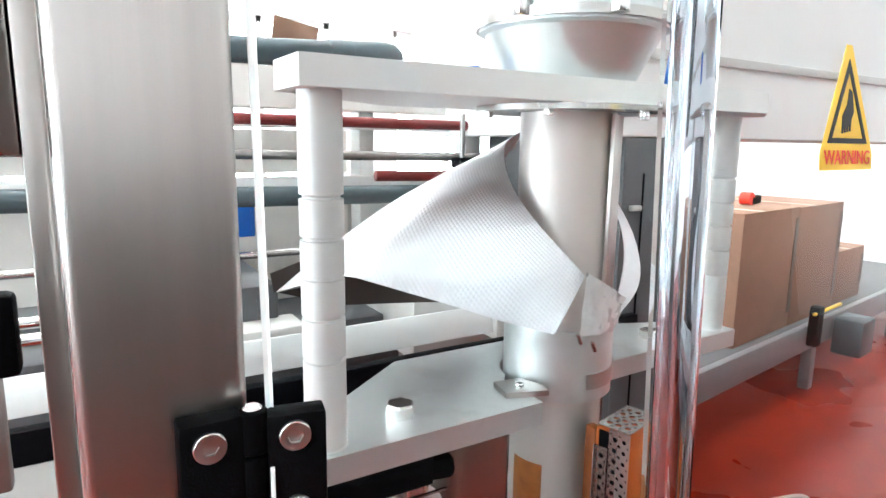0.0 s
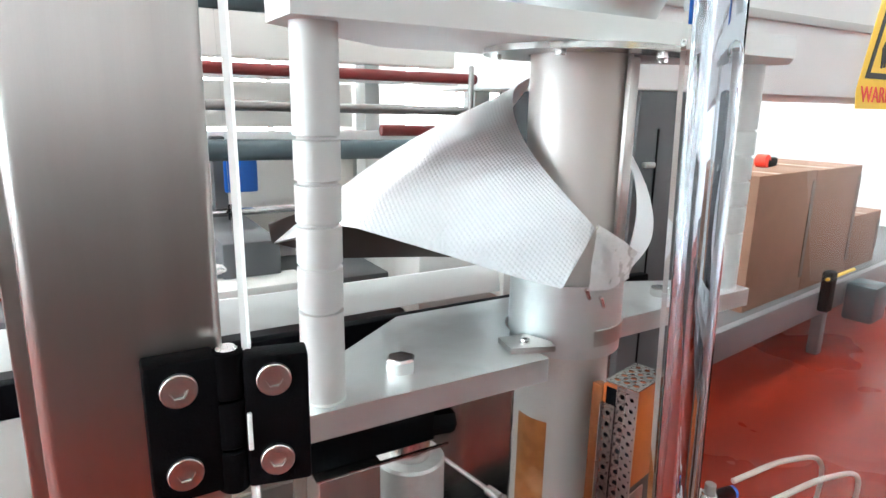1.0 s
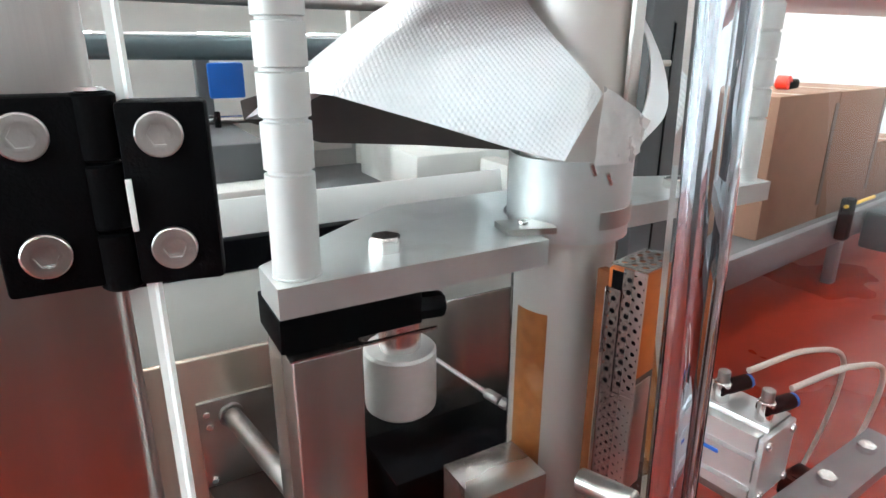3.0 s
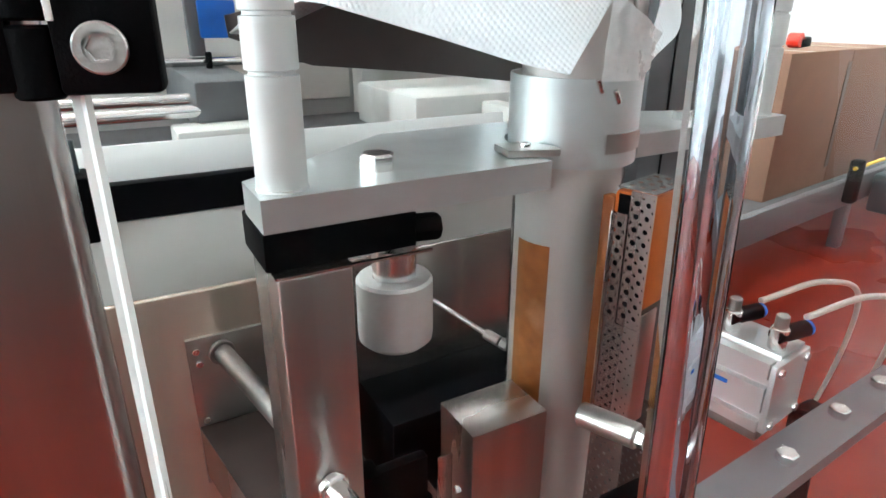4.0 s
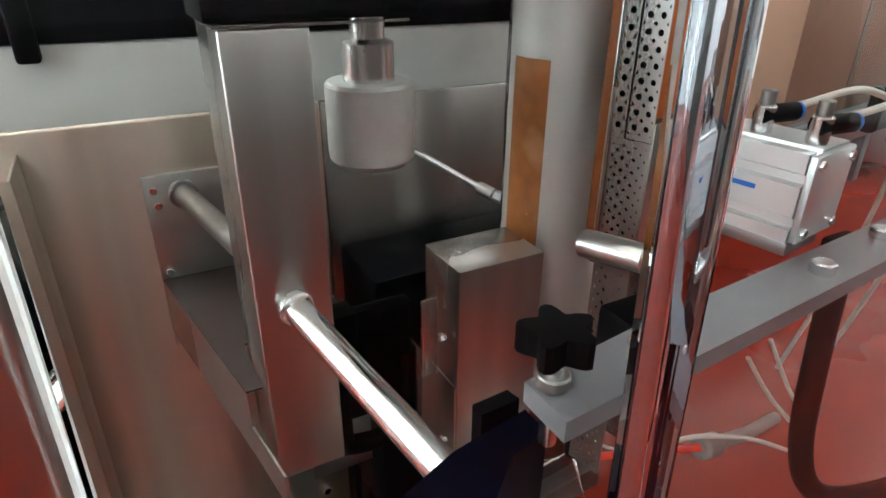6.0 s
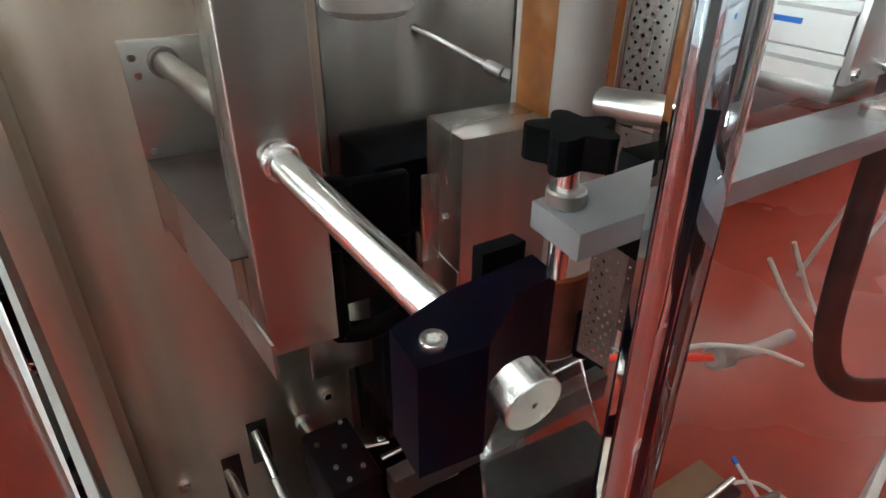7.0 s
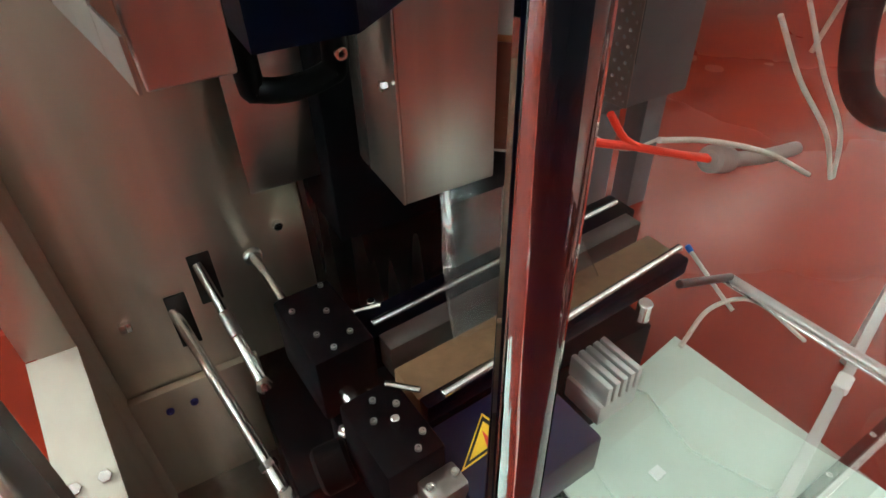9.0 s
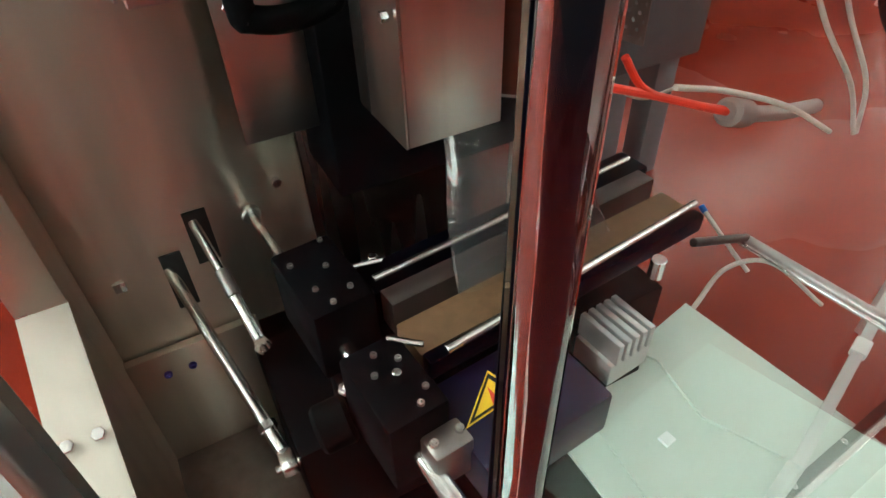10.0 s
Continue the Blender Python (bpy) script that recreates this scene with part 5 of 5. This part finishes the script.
# ---- lower machine: rods, slotted panel, flange, tray ----
def lower_machine():
    p = thing("slotted_panel", "brushed stainless lower panel with two slots and a square nut", "panel", (0.06, 0.70, 0.02))
    part("sheet", box(-0.022, 0.300, 0.7040, 0.7062, 0.02, 0.190, 0.001), STEEL, p)
    for x0, x1, z0, z1 in ((0.078, 0.104, 0.262, 0.352), (0.120, 0.148, 0.322, 0.402)):
        part("slot", box(x0, x1, 0.7035, 0.7063, z0, z1, 0.0008), INK, p, "dark slot")
    part("square_nut", box(0.019, 0.033, 0.6995, 0.7063, 0.322, 0.336, 0.001), CHROME, p)
    part("door_panel", box(-0.022, 0.165, 0.6900, 0.7038, -0.03, 0.208, 0.0025), STEEL_R, p, "low steel access panel")
    for x in (0.031, 0.064):
        part("screw", socket((x, 0.6898, 0.170), (0, -1, 0), 0.0055, 0.004), BLUE_S, p, "violet-blue screw head")
    a = thing("link_rod", "long round steel link rod with a jointed end", "rod", (0.11, 0.55, 0.25))
    part("rod", rod((0.109, 0.705, 0.360), (0.1515, 0.480, 0.2880), 0.0072, 24), CHROME, a)
    part("nut", hexhead((0.1513, 0.4815, 0.2885), (0.18, -0.94, -0.30), 0.019, 0.010), CHROME, a)
    part("fork_stem", rod((0.1528, 0.474, 0.2862), (0.1580, 0.446, 0.2770), 0.0085, 20), CHROME, a)
    part("fork", box(0.1500, 0.1680, 0.420, 0.446, 0.2640, 0.2820, 0.003), CHROME, a, "bright fork end")
    part("pin", rod((0.1440, 0.4300, 0.2725), (0.1740, 0.4300, 0.2725), 0.0045, 14), CHROME, a)
    b = thing("jointed_rod", "jointed steel rod with brass-toned couplings", "rod", (0.14, 0.6, 0.35))
    part("rod", rod((0.133, 0.700, 0.378), (0.143, 0.640, 0.340), 0.0062, 20), CHROME, b)
    part("coupling", rod((0.143, 0.640, 0.340), (0.1475, 0.610, 0.322), 0.0082, 20), STEEL_D, b)
    part("eye_rod", rod((0.1475, 0.610, 0.322), (0.155, 0.560, 0.290), 0.0070, 20), CHROME, b)
    part("ball_joint", lathe([(0, -0.010), (0.0075, -0.0075), (0.0105, 0), (0.0075, 0.0075), (0, 0.010)], (0.156, 0.553, 0.286), (0.156, 0.553, 1), 20), CHROME, b)
    fl = thing("side_flange", "folded stainless side flange with hexagon bolts", "flange", (0.0, 0.48, 0.0))
    part("front", box(-0.0365, 0.0125, 0.6260, 0.6290, 0.4245, 0.990, 0.001), STEEL_R, fl, "flat upright flange strip")
    apron = bmesh.new()
    edge = [(-0.0365, 0.6258, 0.4235), (0.0130, 0.6258, 0.4235), (0.0225, 0.4200, 0.3205), (-0.0365, 0.4200, 0.3205)]
    top = [apron.verts.new(p) for p in edge]
    low = [apron.verts.new((x, y + 0.0010, z - 0.0025)) for x, y, z in edge]
    apron.faces.new(top)
    apron.faces.new(low[::-1])
    for k in range(4):
        apron.faces.new((top[k], low[k], low[(k + 1) % 4], top[(k + 1) % 4]))
    part("apron", apron, STEEL_A, fl, "sloping foot of the flange, bright under the lamps")
    part("web", box(0.0098, 0.0125, 0.6295, 0.7060, 0.02, 0.990, 0.0008), STEEL_R, fl)
    side = bmesh.new()
    ends = [(0.0132, 0.6256, 0.4205), (0.0226, 0.4200, 0.3175)]
    a = [side.verts.new((x - 0.0016, y, z)) for x, y, z in ends] + [side.verts.new((x - 0.0016, y, 0.0)) for x, y, z in ends[::-1]]
    b = [side.verts.new((x, y, z)) for x, y, z in ends] + [side.verts.new((x, y, 0.0)) for x, y, z in ends[::-1]]
    side.faces.new(a)
    side.faces.new(b[::-1])
    for k in range(4):
        side.faces.new((a[k], b[k], b[(k + 1) % 4], a[(k + 1) % 4]))
    part("side_web", side, STEEL_R, fl, "upright side below the sloping foot")
    part("foot_web", box(-0.0365, -0.0345, 0.4250, 0.6250, 0.0, 0.3170, 0.0008), STEEL, fl)
    for x in (-0.0205, 0.0073):
        bolt(fl, (x, 0.4965, 0.3590), (0, -0.45, 0.89), 0.0125, 0.0075)
    t = thing("discharge_tray", "pale green-white plastic discharge tray below the jaws", "tray", (0.6, 0.2, 0.28))
    poly = [(0.500, 0.432), (0.690, 0.455), (0.844, 0.487), (0.878, 0.155), (0.900, -0.15), (0.500, -0.15)]
    part("sheet", prism(poly, 0.1060, 0.1120, 0.001), FROST, t)
    part("fold", prism([(0.690, 0.455), (0.712, 0.418), (0.695, 0.311), (0.741, 0.213), (0.747, 0.213), (0.701, 0.312), (0.719, 0.419), (0.697, 0.457)], 0.1122, 0.1180, 0.001), FROST, t, "raised fold in the sheet")
    part("insert", prism([(0.560, 0.405), (0.665, 0.395), (0.640, 0.215), (0.540, 0.215)], 0.1122, 0.1150, 0.001), FROST, t, "paler square insert")
    part("clip", prism([(0.618, 0.300), (0.636, 0.302), (0.634, 0.318), (0.616, 0.316)], 0.1152, 0.1200, 0.001), WHITEP, t)
    for x, y in ((0.82, 0.44), (0.84, 0.05)):
        part("leg", box(x - 0.015, x + 0.015, y - 0.015, y + 0.015, 0.0, 0.1058, 0.002), GREYL, t)
    sr = thing("slide_rail", "black slide rail with bright edge lying on the pale tray", "rail", (0.83, 0.15, 0.1125))
    lie = pose(0.8300, 0.1860, 0.1125, 0, 0, 4.5)
    part("bar", moved(box(-0.20, 0.30, -0.006, 0.006, 0.0, 0.026, 0.001), lie), BLACK_S, sr)
    part("edge", moved(box(-0.20, 0.30, -0.0160, -0.0065, 0.0, 0.020, 0.0006), lie), CHROME, sr, "bright steel edge")
    for k in range(4):
        part("screw", socket(lie @ Vector((-0.13 + 0.11 * k, 0, 0.0262)), (0, 0, 1), 0.0045, 0.003), CHROME, sr)
    st = thing("stay_bar", "pale grey painted stay bar across the tray", "bar", (0.88, 0.24, 0.2))
    part("bar", moved(box(-0.20, 0.34, -0.007, 0.007, -0.004, 0.004, 0.001), pose(0.8500, 0.2370, 0.2250, 0, 0, 18)), GREYL, st)
    part("clip", moved(box(-0.016, 0.016, -0.010, 0.010, -0.006, 0.006, 0.002), pose(0.8786, 0.2460, 0.2250, 0, 0, 18)), WHITEP, st, "white plastic clip")
    for k in (-0.19, 0.33):
        e = pose(0.8500, 0.2370, 0.2250, 0, 0, 18) @ Vector((k, 0, 0))
        part("foot", box(e.x - 0.008, e.x + 0.008, e.y - 0.008, e.y + 0.008, 0.1125 if k < 0 else 0.0, 0.2208, 0.002), GREYL, st)
    w = thing("cable_tie_bundle", "bright red wires and a grey cable sleeve beside the film", "cable", (0.5, 0.42, 0.62))
    part("wire", pipe([(0.480, 0.420, 0.640), (0.500, 0.410, 0.610), (0.590, 0.415, 0.570), (0.730, 0.420, 0.508)], 0.0046, 10), REDP, w)
    part("wire", pipe([(0.545, 0.420, 0.620), (0.570, 0.415, 0.585), (0.620, 0.417, 0.556), (0.730, 0.424, 0.510)], 0.0042, 10), REDP, w)
    part("wire", pipe([(0.500, 0.425, 0.628), (0.540, 0.428, 0.590), (0.590, 0.430, 0.560), (0.640, 0.430, 0.560)], 0.0020, 8), PIPE, w)
    part("sleeve", pipe([(0.728, 0.421, 0.509), (0.790, 0.432, 0.484), (0.870, 0.440, 0.460), (0.98, 0.46, 0.430)], 0.0105, 14), SLEEVE, w, "grey cable sleeve")
    part("cuff", lathe([(0, 0), (0.0120, 0), (0.0175, 0.006), (0.0175, 0.052), (0.0130, 0.060), (0, 0.060)], (0.722, 0.4195, 0.512), (0.790, 0.432, 0.484), 20), SLEEVE, w, "milky cable gland")
    part("plug", rod((0.482, 0.425, 0.610), (0.482, 0.425, 0.665), 0.0120, 18), NAVY, w)
    for k, pts in enumerate((
            [(0.620, 0.430, 0.580), (0.720, 0.440, 0.545), (0.830, 0.430, 0.500), (0.930, 0.42, 0.44)],
            [(0.728, 0.407, 0.700), (0.790, 0.400, 0.620), (0.860, 0.385, 0.540), (0.895, 0.375, 0.470)],
            [(0.790, 0.420, 0.700), (0.830, 0.400, 0.620), (0.880, 0.380, 0.540), (0.900, 0.375, 0.470)],
            [(0.62, 0.33, 0.345), (0.700, 0.355, 0.350), (0.790, 0.350, 0.320), (0.860, 0.30, 0.25)])):
        solo("air_hose", pipe(pts, 0.0030 if k else 0.0036, 10), PIPE, "milky clear air hose beside the jaws", "hose", pts[0], "air hoses")
    hd = thing("grab_handle", "dark grey tubular handle beside the machine", "handle", (0.62, 0.2, 0.7))
    part("tube", pipe([(0.60, 0.285, 0.954), (0.585, 0.272, 0.86), (0.575, 0.255, 0.76), (0.590, 0.235, 0.715), (0.66, 0.215, 0.70), (0.78, 0.20, 0.70)], 0.0105, 16), BLACK, hd)
    part("mount", box(0.585, 0.620, 0.270, 0.298, 0.93, 0.9545, 0.003), BLACK, hd)


# ---- film feed and cabinets behind ----
def background_machine():
    f = thing("feed_frame", "cream and grey film feed frame with cross rails behind the machine", "machine frame", (0.4, 1.4, 0.0))
    part("beam", box(-0.6, 1.0, 1.40, 1.48, 1.507, 1.600, 0.004), CREAM, f)
    part("rail", box(-0.6, 1.0, 1.38, 1.41, 1.462, 1.482, 0.002), WHITE_AL, f)
    part("rail", box(-0.6, 1.0, 1.38, 1.42, 1.325, 1.350, 0.002), WHITE_AL, f)
    part("panel", box(-0.6, 0.62, 1.50, 1.51, 1.355, 1.460, 0.002), CREAM, f)
    part("panel", box(-0.6, 0.62, 1.50, 1.51, 1.08, 1.30, 0.002), CREAM, f, "cream lower panel")
    part("back_sheet", box(-0.6, 0.99, 1.53, 1.55, 0.10, 1.34, 0.002), GREYL, f, "grey lower back sheet")
    part("lower_body", box(-0.58, 0.60, 1.16, 1.40, 0.60, 1.06, 0.004), DARKCAB, f, "dark lower body")
    part("upright", box(0.62, 0.66, 1.42, 1.48, -0.018, 1.506, 0.003), GREYL, f)
    part("upright", box(-0.56, -0.50, 1.42, 1.48, -0.018, 1.506, 0.003), GREYL, f)
    part("upright", box(0.94, 0.99, 1.42, 1.48, -0.018, 1.506, 0.003), GREYL, f)
    part("bar", rod((-0.4, 1.22, 1.415), (0.86, 1.22, 1.400), 0.010, 20), STEEL_D, f)
    part("bar", rod((-0.2, 1.30, 1.190), (0.60, 1.30, 1.190), 0.0085, 20), CHROME, f)
    part("bar", rod((-0.2, 1.10, 1.150), (0.215, 1.10, 1.150), 0.0085, 20), CHROME, f)
    part("bar", rod((-0.2, 1.06, 1.132), (0.225, 1.06, 1.136), 0.0100, 20), CHROME, f)
    part("arm", box(0.20, 0.30, 1.05, 1.48, 1.10, 1.18, 0.006), DARKCAB, f)
    r = thing("film_roller", "dark glossy film roller between feed rails", "roller", (0.3, 1.2, 1.33))
    part("barrel", rod((-0.3, 1.20, 1.333), (0.74, 1.20, 1.318), 0.0200, 32), RUBBER, r)
    part("axle", rod((0.74, 1.20, 1.318), (0.82, 1.20, 1.317), 0.010, 20), CHROME, r)
    r2 = thing("tension_roller", "maroon-ended dancer roller on the film feed", "roller", (0.6, 1.3, 1.45))
    part("barrel", rod((-0.30, 1.30, 1.480), (0.86, 1.30, 1.476), 0.0120, 24), DARKRED, r2)
    part("barrel", rod((0.58, 1.24, 1.358), (0.80, 1.22, 1.356), 0.0120, 24), DARKRED, r2)
    k = thing("clamp_lever", "black clamping lever on a thin upright", "lever", (0.79, 1.2, 1.30))
    part("post", rod((0.785, 1.20, 1.30), (0.785, 1.20, 1.50), 0.006, 16), STEEL_D, k)
    part("grip", box(0.765, 0.815, 1.18, 1.22, 1.375, 1.400, 0.006), BLACK, k)
    part("stem", box(0.776, 0.800, 1.185, 1.215, 1.32, 1.375, 0.004), BLACK, k)
    b = thing("sensor", "blue photocell sensor with a black cable", "sensor", (0.285, 1.3, 1.23))
    part("body", box(0.255, 0.322, 1.285, 1.325, 1.232, 1.298, 0.004), BLUE, b)
    part("mount", box(0.235, 0.262, 1.29, 1.32, 1.20, 1.345, 0.003), DARKCAB, b)
    part("cable", pipe([(0.265, 1.29, 1.205), (0.262, 1.26, 1.17), (0.280, 1.22, 1.14), (0.31, 1.20, 1.12)], 0.006, 10), BLACK, b)
    n = thing("pivot_nut", "dull steel pivot block on the lower feed rail", "nut", (0.275, 1.15, 1.12))
    part("block", rod((0.235, 1.15, 1.135), (0.300, 1.15, 1.118), 0.018, 20), STEEL_D, n)
    part("nut", hexhead((0.300, 1.14, 1.118), (0.9, -0.4, 0), 0.030, 0.02), CHROME, n)
    h = thing("vacuum_hose", "thick blue-grey ribbed hose lying over the feed frame", "hose", (0.4, 1.4, 1.6))
    part("hose", pipe([(-0.2, 1.42, 1.628), (0.30, 1.42, 1.630), (0.55, 1.42, 1.640), (0.68, 1.42, 1.648), (0.73, 1.46, 1.645), (0.70, 1.52, 1.64)], 0.030, 20), RUBBER, h)
    part("cuff", rod((0.54, 1.42, 1.639), (0.60, 1.42, 1.642), 0.0325, 24), RUBBER, h)
    ob = thing("cardboard_scrap", "scrap of brown cardboard above the hose", "cardboard", (0.46, 1.5, 1.60))
    part("sheet", moved(box(-0.06, 0.06, -0.002, 0.002, 0, 0.12, 0.0005), pose(0.48, 1.52, 1.602, 6, 8, 10)), CARD, ob)
    s = thing("transfer_tray", "pale blue-white steel tray beneath the film path", "tray", (0.4, 0.95, 1.06))
    part("sheet", moved(box(-0.55, 0.85, -0.004, 0.004, -0.028, 0.028, 0.001), pose(0.25, 0.95, 1.092, -12, 0, 0)), WHITE_AL, s)
    part("end", box(0.70, 0.74, 0.93, 1.2, 1.05, 1.13, 0.004), GREYL, s)
    m = thing("grey_motor_box", "grey square motor housing on the film feed", "motor", (0.22, 1.0, 1.08))
    part("body", box(0.160, 0.330, 0.985, 1.070, 1.060, 1.127, 0.006), GREYL, m)
    part("port", box(0.168, 0.190, 0.9838, 0.985, 1.080, 1.112, 0.0005), BLACK, m, "black square port")
    dk = thing("winder_housing", "grey winder housing with a dark plate behind the forming shoulder", "housing", (0.55, 0.98, 1.0))
    part("body", box(0.56, 0.98, 1.02, 1.30, 1.00, 1.145, 0.008), GREYL, dk)
    part("plate", box(0.80, 1.02, 0.985, 1.01, 1.16, 1.452, 0.004), DARKCAB, dk)
    cb = thing("control_cabinet", "dark grey machine cabinet under a white upper housing", "cabinet", (1.2, 1.0, 0.0))
    part("body", box(1.00, 1.24, 0.90, 1.40, 0.30, 1.4573, 0.006), DARKCAB, cb)
    part("door_seam", box(1.06, 1.064, 0.897, 0.8998, 0.40, 1.38, 0.0005), BLACK, cb)
    part("handle", box(1.02, 1.05, 0.886, 0.8998, 1.30, 1.312, 0.003), STEEL_H, cb)
    part("leg", box(1.02, 1.08, 0.93, 0.99, -0.012, 0.2996, 0.003), GREYP, cb)
    part("leg", box(1.16, 1.22, 0.93, 0.99, -0.012, 0.2996, 0.003), GREYP, cb)
    up = thing("upper_housing", "white painted upper machine housing with a clean lower edge", "housing", (1.6, 1.0, 1.4575))
    part("body", box(0.86, 3.2, 0.90, 1.60, 1.4575, 2.30, 0.006), WHITEP, up)
    part("lip", box(0.86, 3.2, 0.885, 0.8998, 1.62, 1.64, 0.003), GREYL, up)


def conveyor():
    c = thing("takeaway_conveyor", "grey steel takeaway conveyor carrying brown cartons", "conveyor", (3.4, 2.0, 0.0))
    m = pose(3.30, 2.17, 0.0, 0, 0, 8)

    def loc(bm):
        return moved(bm, m)
    part("side_beam", loc(box(-2.2, 3.2, -0.30, -0.26, 0.18, 0.335, 0.006)), GREYP, c)
    part("side_beam", loc(box(-2.2, 3.2, 0.50, 0.54, 0.18, 0.335, 0.006)), GREYP, c)
    part("belt", loc(box(-2.2, 3.2, -0.255, 0.495, 0.28, 0.330, 0.006)), DARKCAB, c)
    part("guide_rail", loc(rod((0.40, -0.34, 0.42), (0.80, -0.34, 0.42), 0.010, 16)), YELLOW, c, "yellow guide rail")
    for x in (-1.2, 0.55, 2.2):
        part("leg", loc(box(x, x + 0.07, -0.30, -0.24, -0.09, 0.18, 0.004)), GREYP, c)
        part("leg", loc(box(x, x + 0.07, 0.48, 0.54, -0.09, 0.18, 0.004)), GREYP, c)
    part("bracket", loc(box(0.42, 0.50, -0.36, -0.302, 0.22, 0.46, 0.012)), BLACK, c)
    part("drive", loc(box(0.80, 1.02, -0.48, -0.31, 0.10, 0.33, 0.02)), RUBBER, c, "dark drive motor")
    for k, (x0, x1, y0, y1, h) in enumerate(((-0.32, 0.355, -0.22, 0.36, 0.70), (0.360, 1.03, -0.22, 0.36, 0.695), (1.09, 1.60, -0.20, 0.38, 0.36))):
        b = thing("carton", "closed brown cardboard carton on the conveyor", "carton", tuple(m @ Vector((x0, y0, 0.331))), "cartons on the conveyor")
        part("box", loc(box(x0, x1, y0, y1, 0.3312, 0.3312 + h, 0.004)), CARD, b)
        part("tape_strip", loc(box(x0 + 0.18, x0 + 0.23, y0 - 0.002, y1, 0.3312 + h + 0.0002, 0.3312 + h + 0.0012, 0)), TAPEB, b)
        # darker upright strip near the carton's right end
        part("flap_seam", loc(box(x1 - 0.045, x1 - 0.002, y0 - 0.003, y0 - 0.0002, 0.42, 0.3312 + h - 0.06, 0)), SEAM, b, "darker upright strip")
    d = thing("tape_gun", "red and black tape dispenser resting on a carton", "tape dispenser", tuple(m @ Vector((0.20, 0.0, 1.031))))
    part("body", loc(moved(box(-0.09, 0.09, -0.02, 0.02, 0, 0.05, 0.012), pose(0.26, 0.0, 1.0318, 0, 0, 10))), BLACK, d)
    part("roll", loc(rod((0.17, -0.03, 1.069), (0.17, 0.03, 1.069), 0.036, 24)), REDP, d)
    t = thing("work_table", "grey folding table behind the conveyor", "table", (4.6, 2.6, 0))
    part("top", box(4.2, 5.4, 3.2, 4.0, 0.72, 0.75, 0.004), GREYL, t)
    for x, y in ((4.25, 3.25), (5.33, 3.25), (4.25, 3.93), (5.33, 3.93)):
        part("leg", box(x, x + 0.04, y, y + 0.04, 0, 0.7196, 0.003), GREYP, t)


hall()
ceiling_lamps()
guard_frame()
hinge()
door()
warning_sticker()
forming_frame()
forming_tube()
hopper()
support_column()
motor_cover()
guide_rail()
back_panels()
cross_beam()
seal_bar()
air_cylinder()
jaws()
film_bag()
lower_machine()
background_machine()
conveyor()


# ---- what moves ----
def motions():
    """The jaws close for half a second and open again, every 1.2 seconds."""
    rows_r, rows_f, rows_c = [], [], []
    r0, f0, c0 = (JAWS[k].location.copy() for k in ("rear", "front", "cyl"))
    keys = [(0.0, 0.0)]
    t = -0.90
    while t < 10.2:
        keys += [(t, 0.0), (t + 0.50, 0.0), (t + 0.64, 0.93), (t + 0.74, 1.0), (t + 1.06, 1.0), (t + 1.14, 0.75)]
        t += 1.2
    keys = sorted((round(a, 2), b) for a, b in keys if 0.0 < a < 10.0)
    keys = [(0.0, 1.0)] + keys + [(10.0, 0.0)]
    for a, b in keys:
        rows_r.append((a, pose(r0.x - 0.008 * b, r0.y + 0.084 * b, r0.z, 0, 0, 5)))
        rows_f.append((a, pose(f0.x + 0.004 * b, f0.y - 0.070 * b, f0.z, 0, 0, 5)))
        rows_c.append((a, pose(c0.x + 0.004 * b, c0.y - 0.070 * b, c0.z, 0, 0, 5)))
    walk(JAWS["rear"], rows_r)
    walk(JAWS["front"], rows_f)
    walk(JAWS["cyl"], rows_c)


motions()
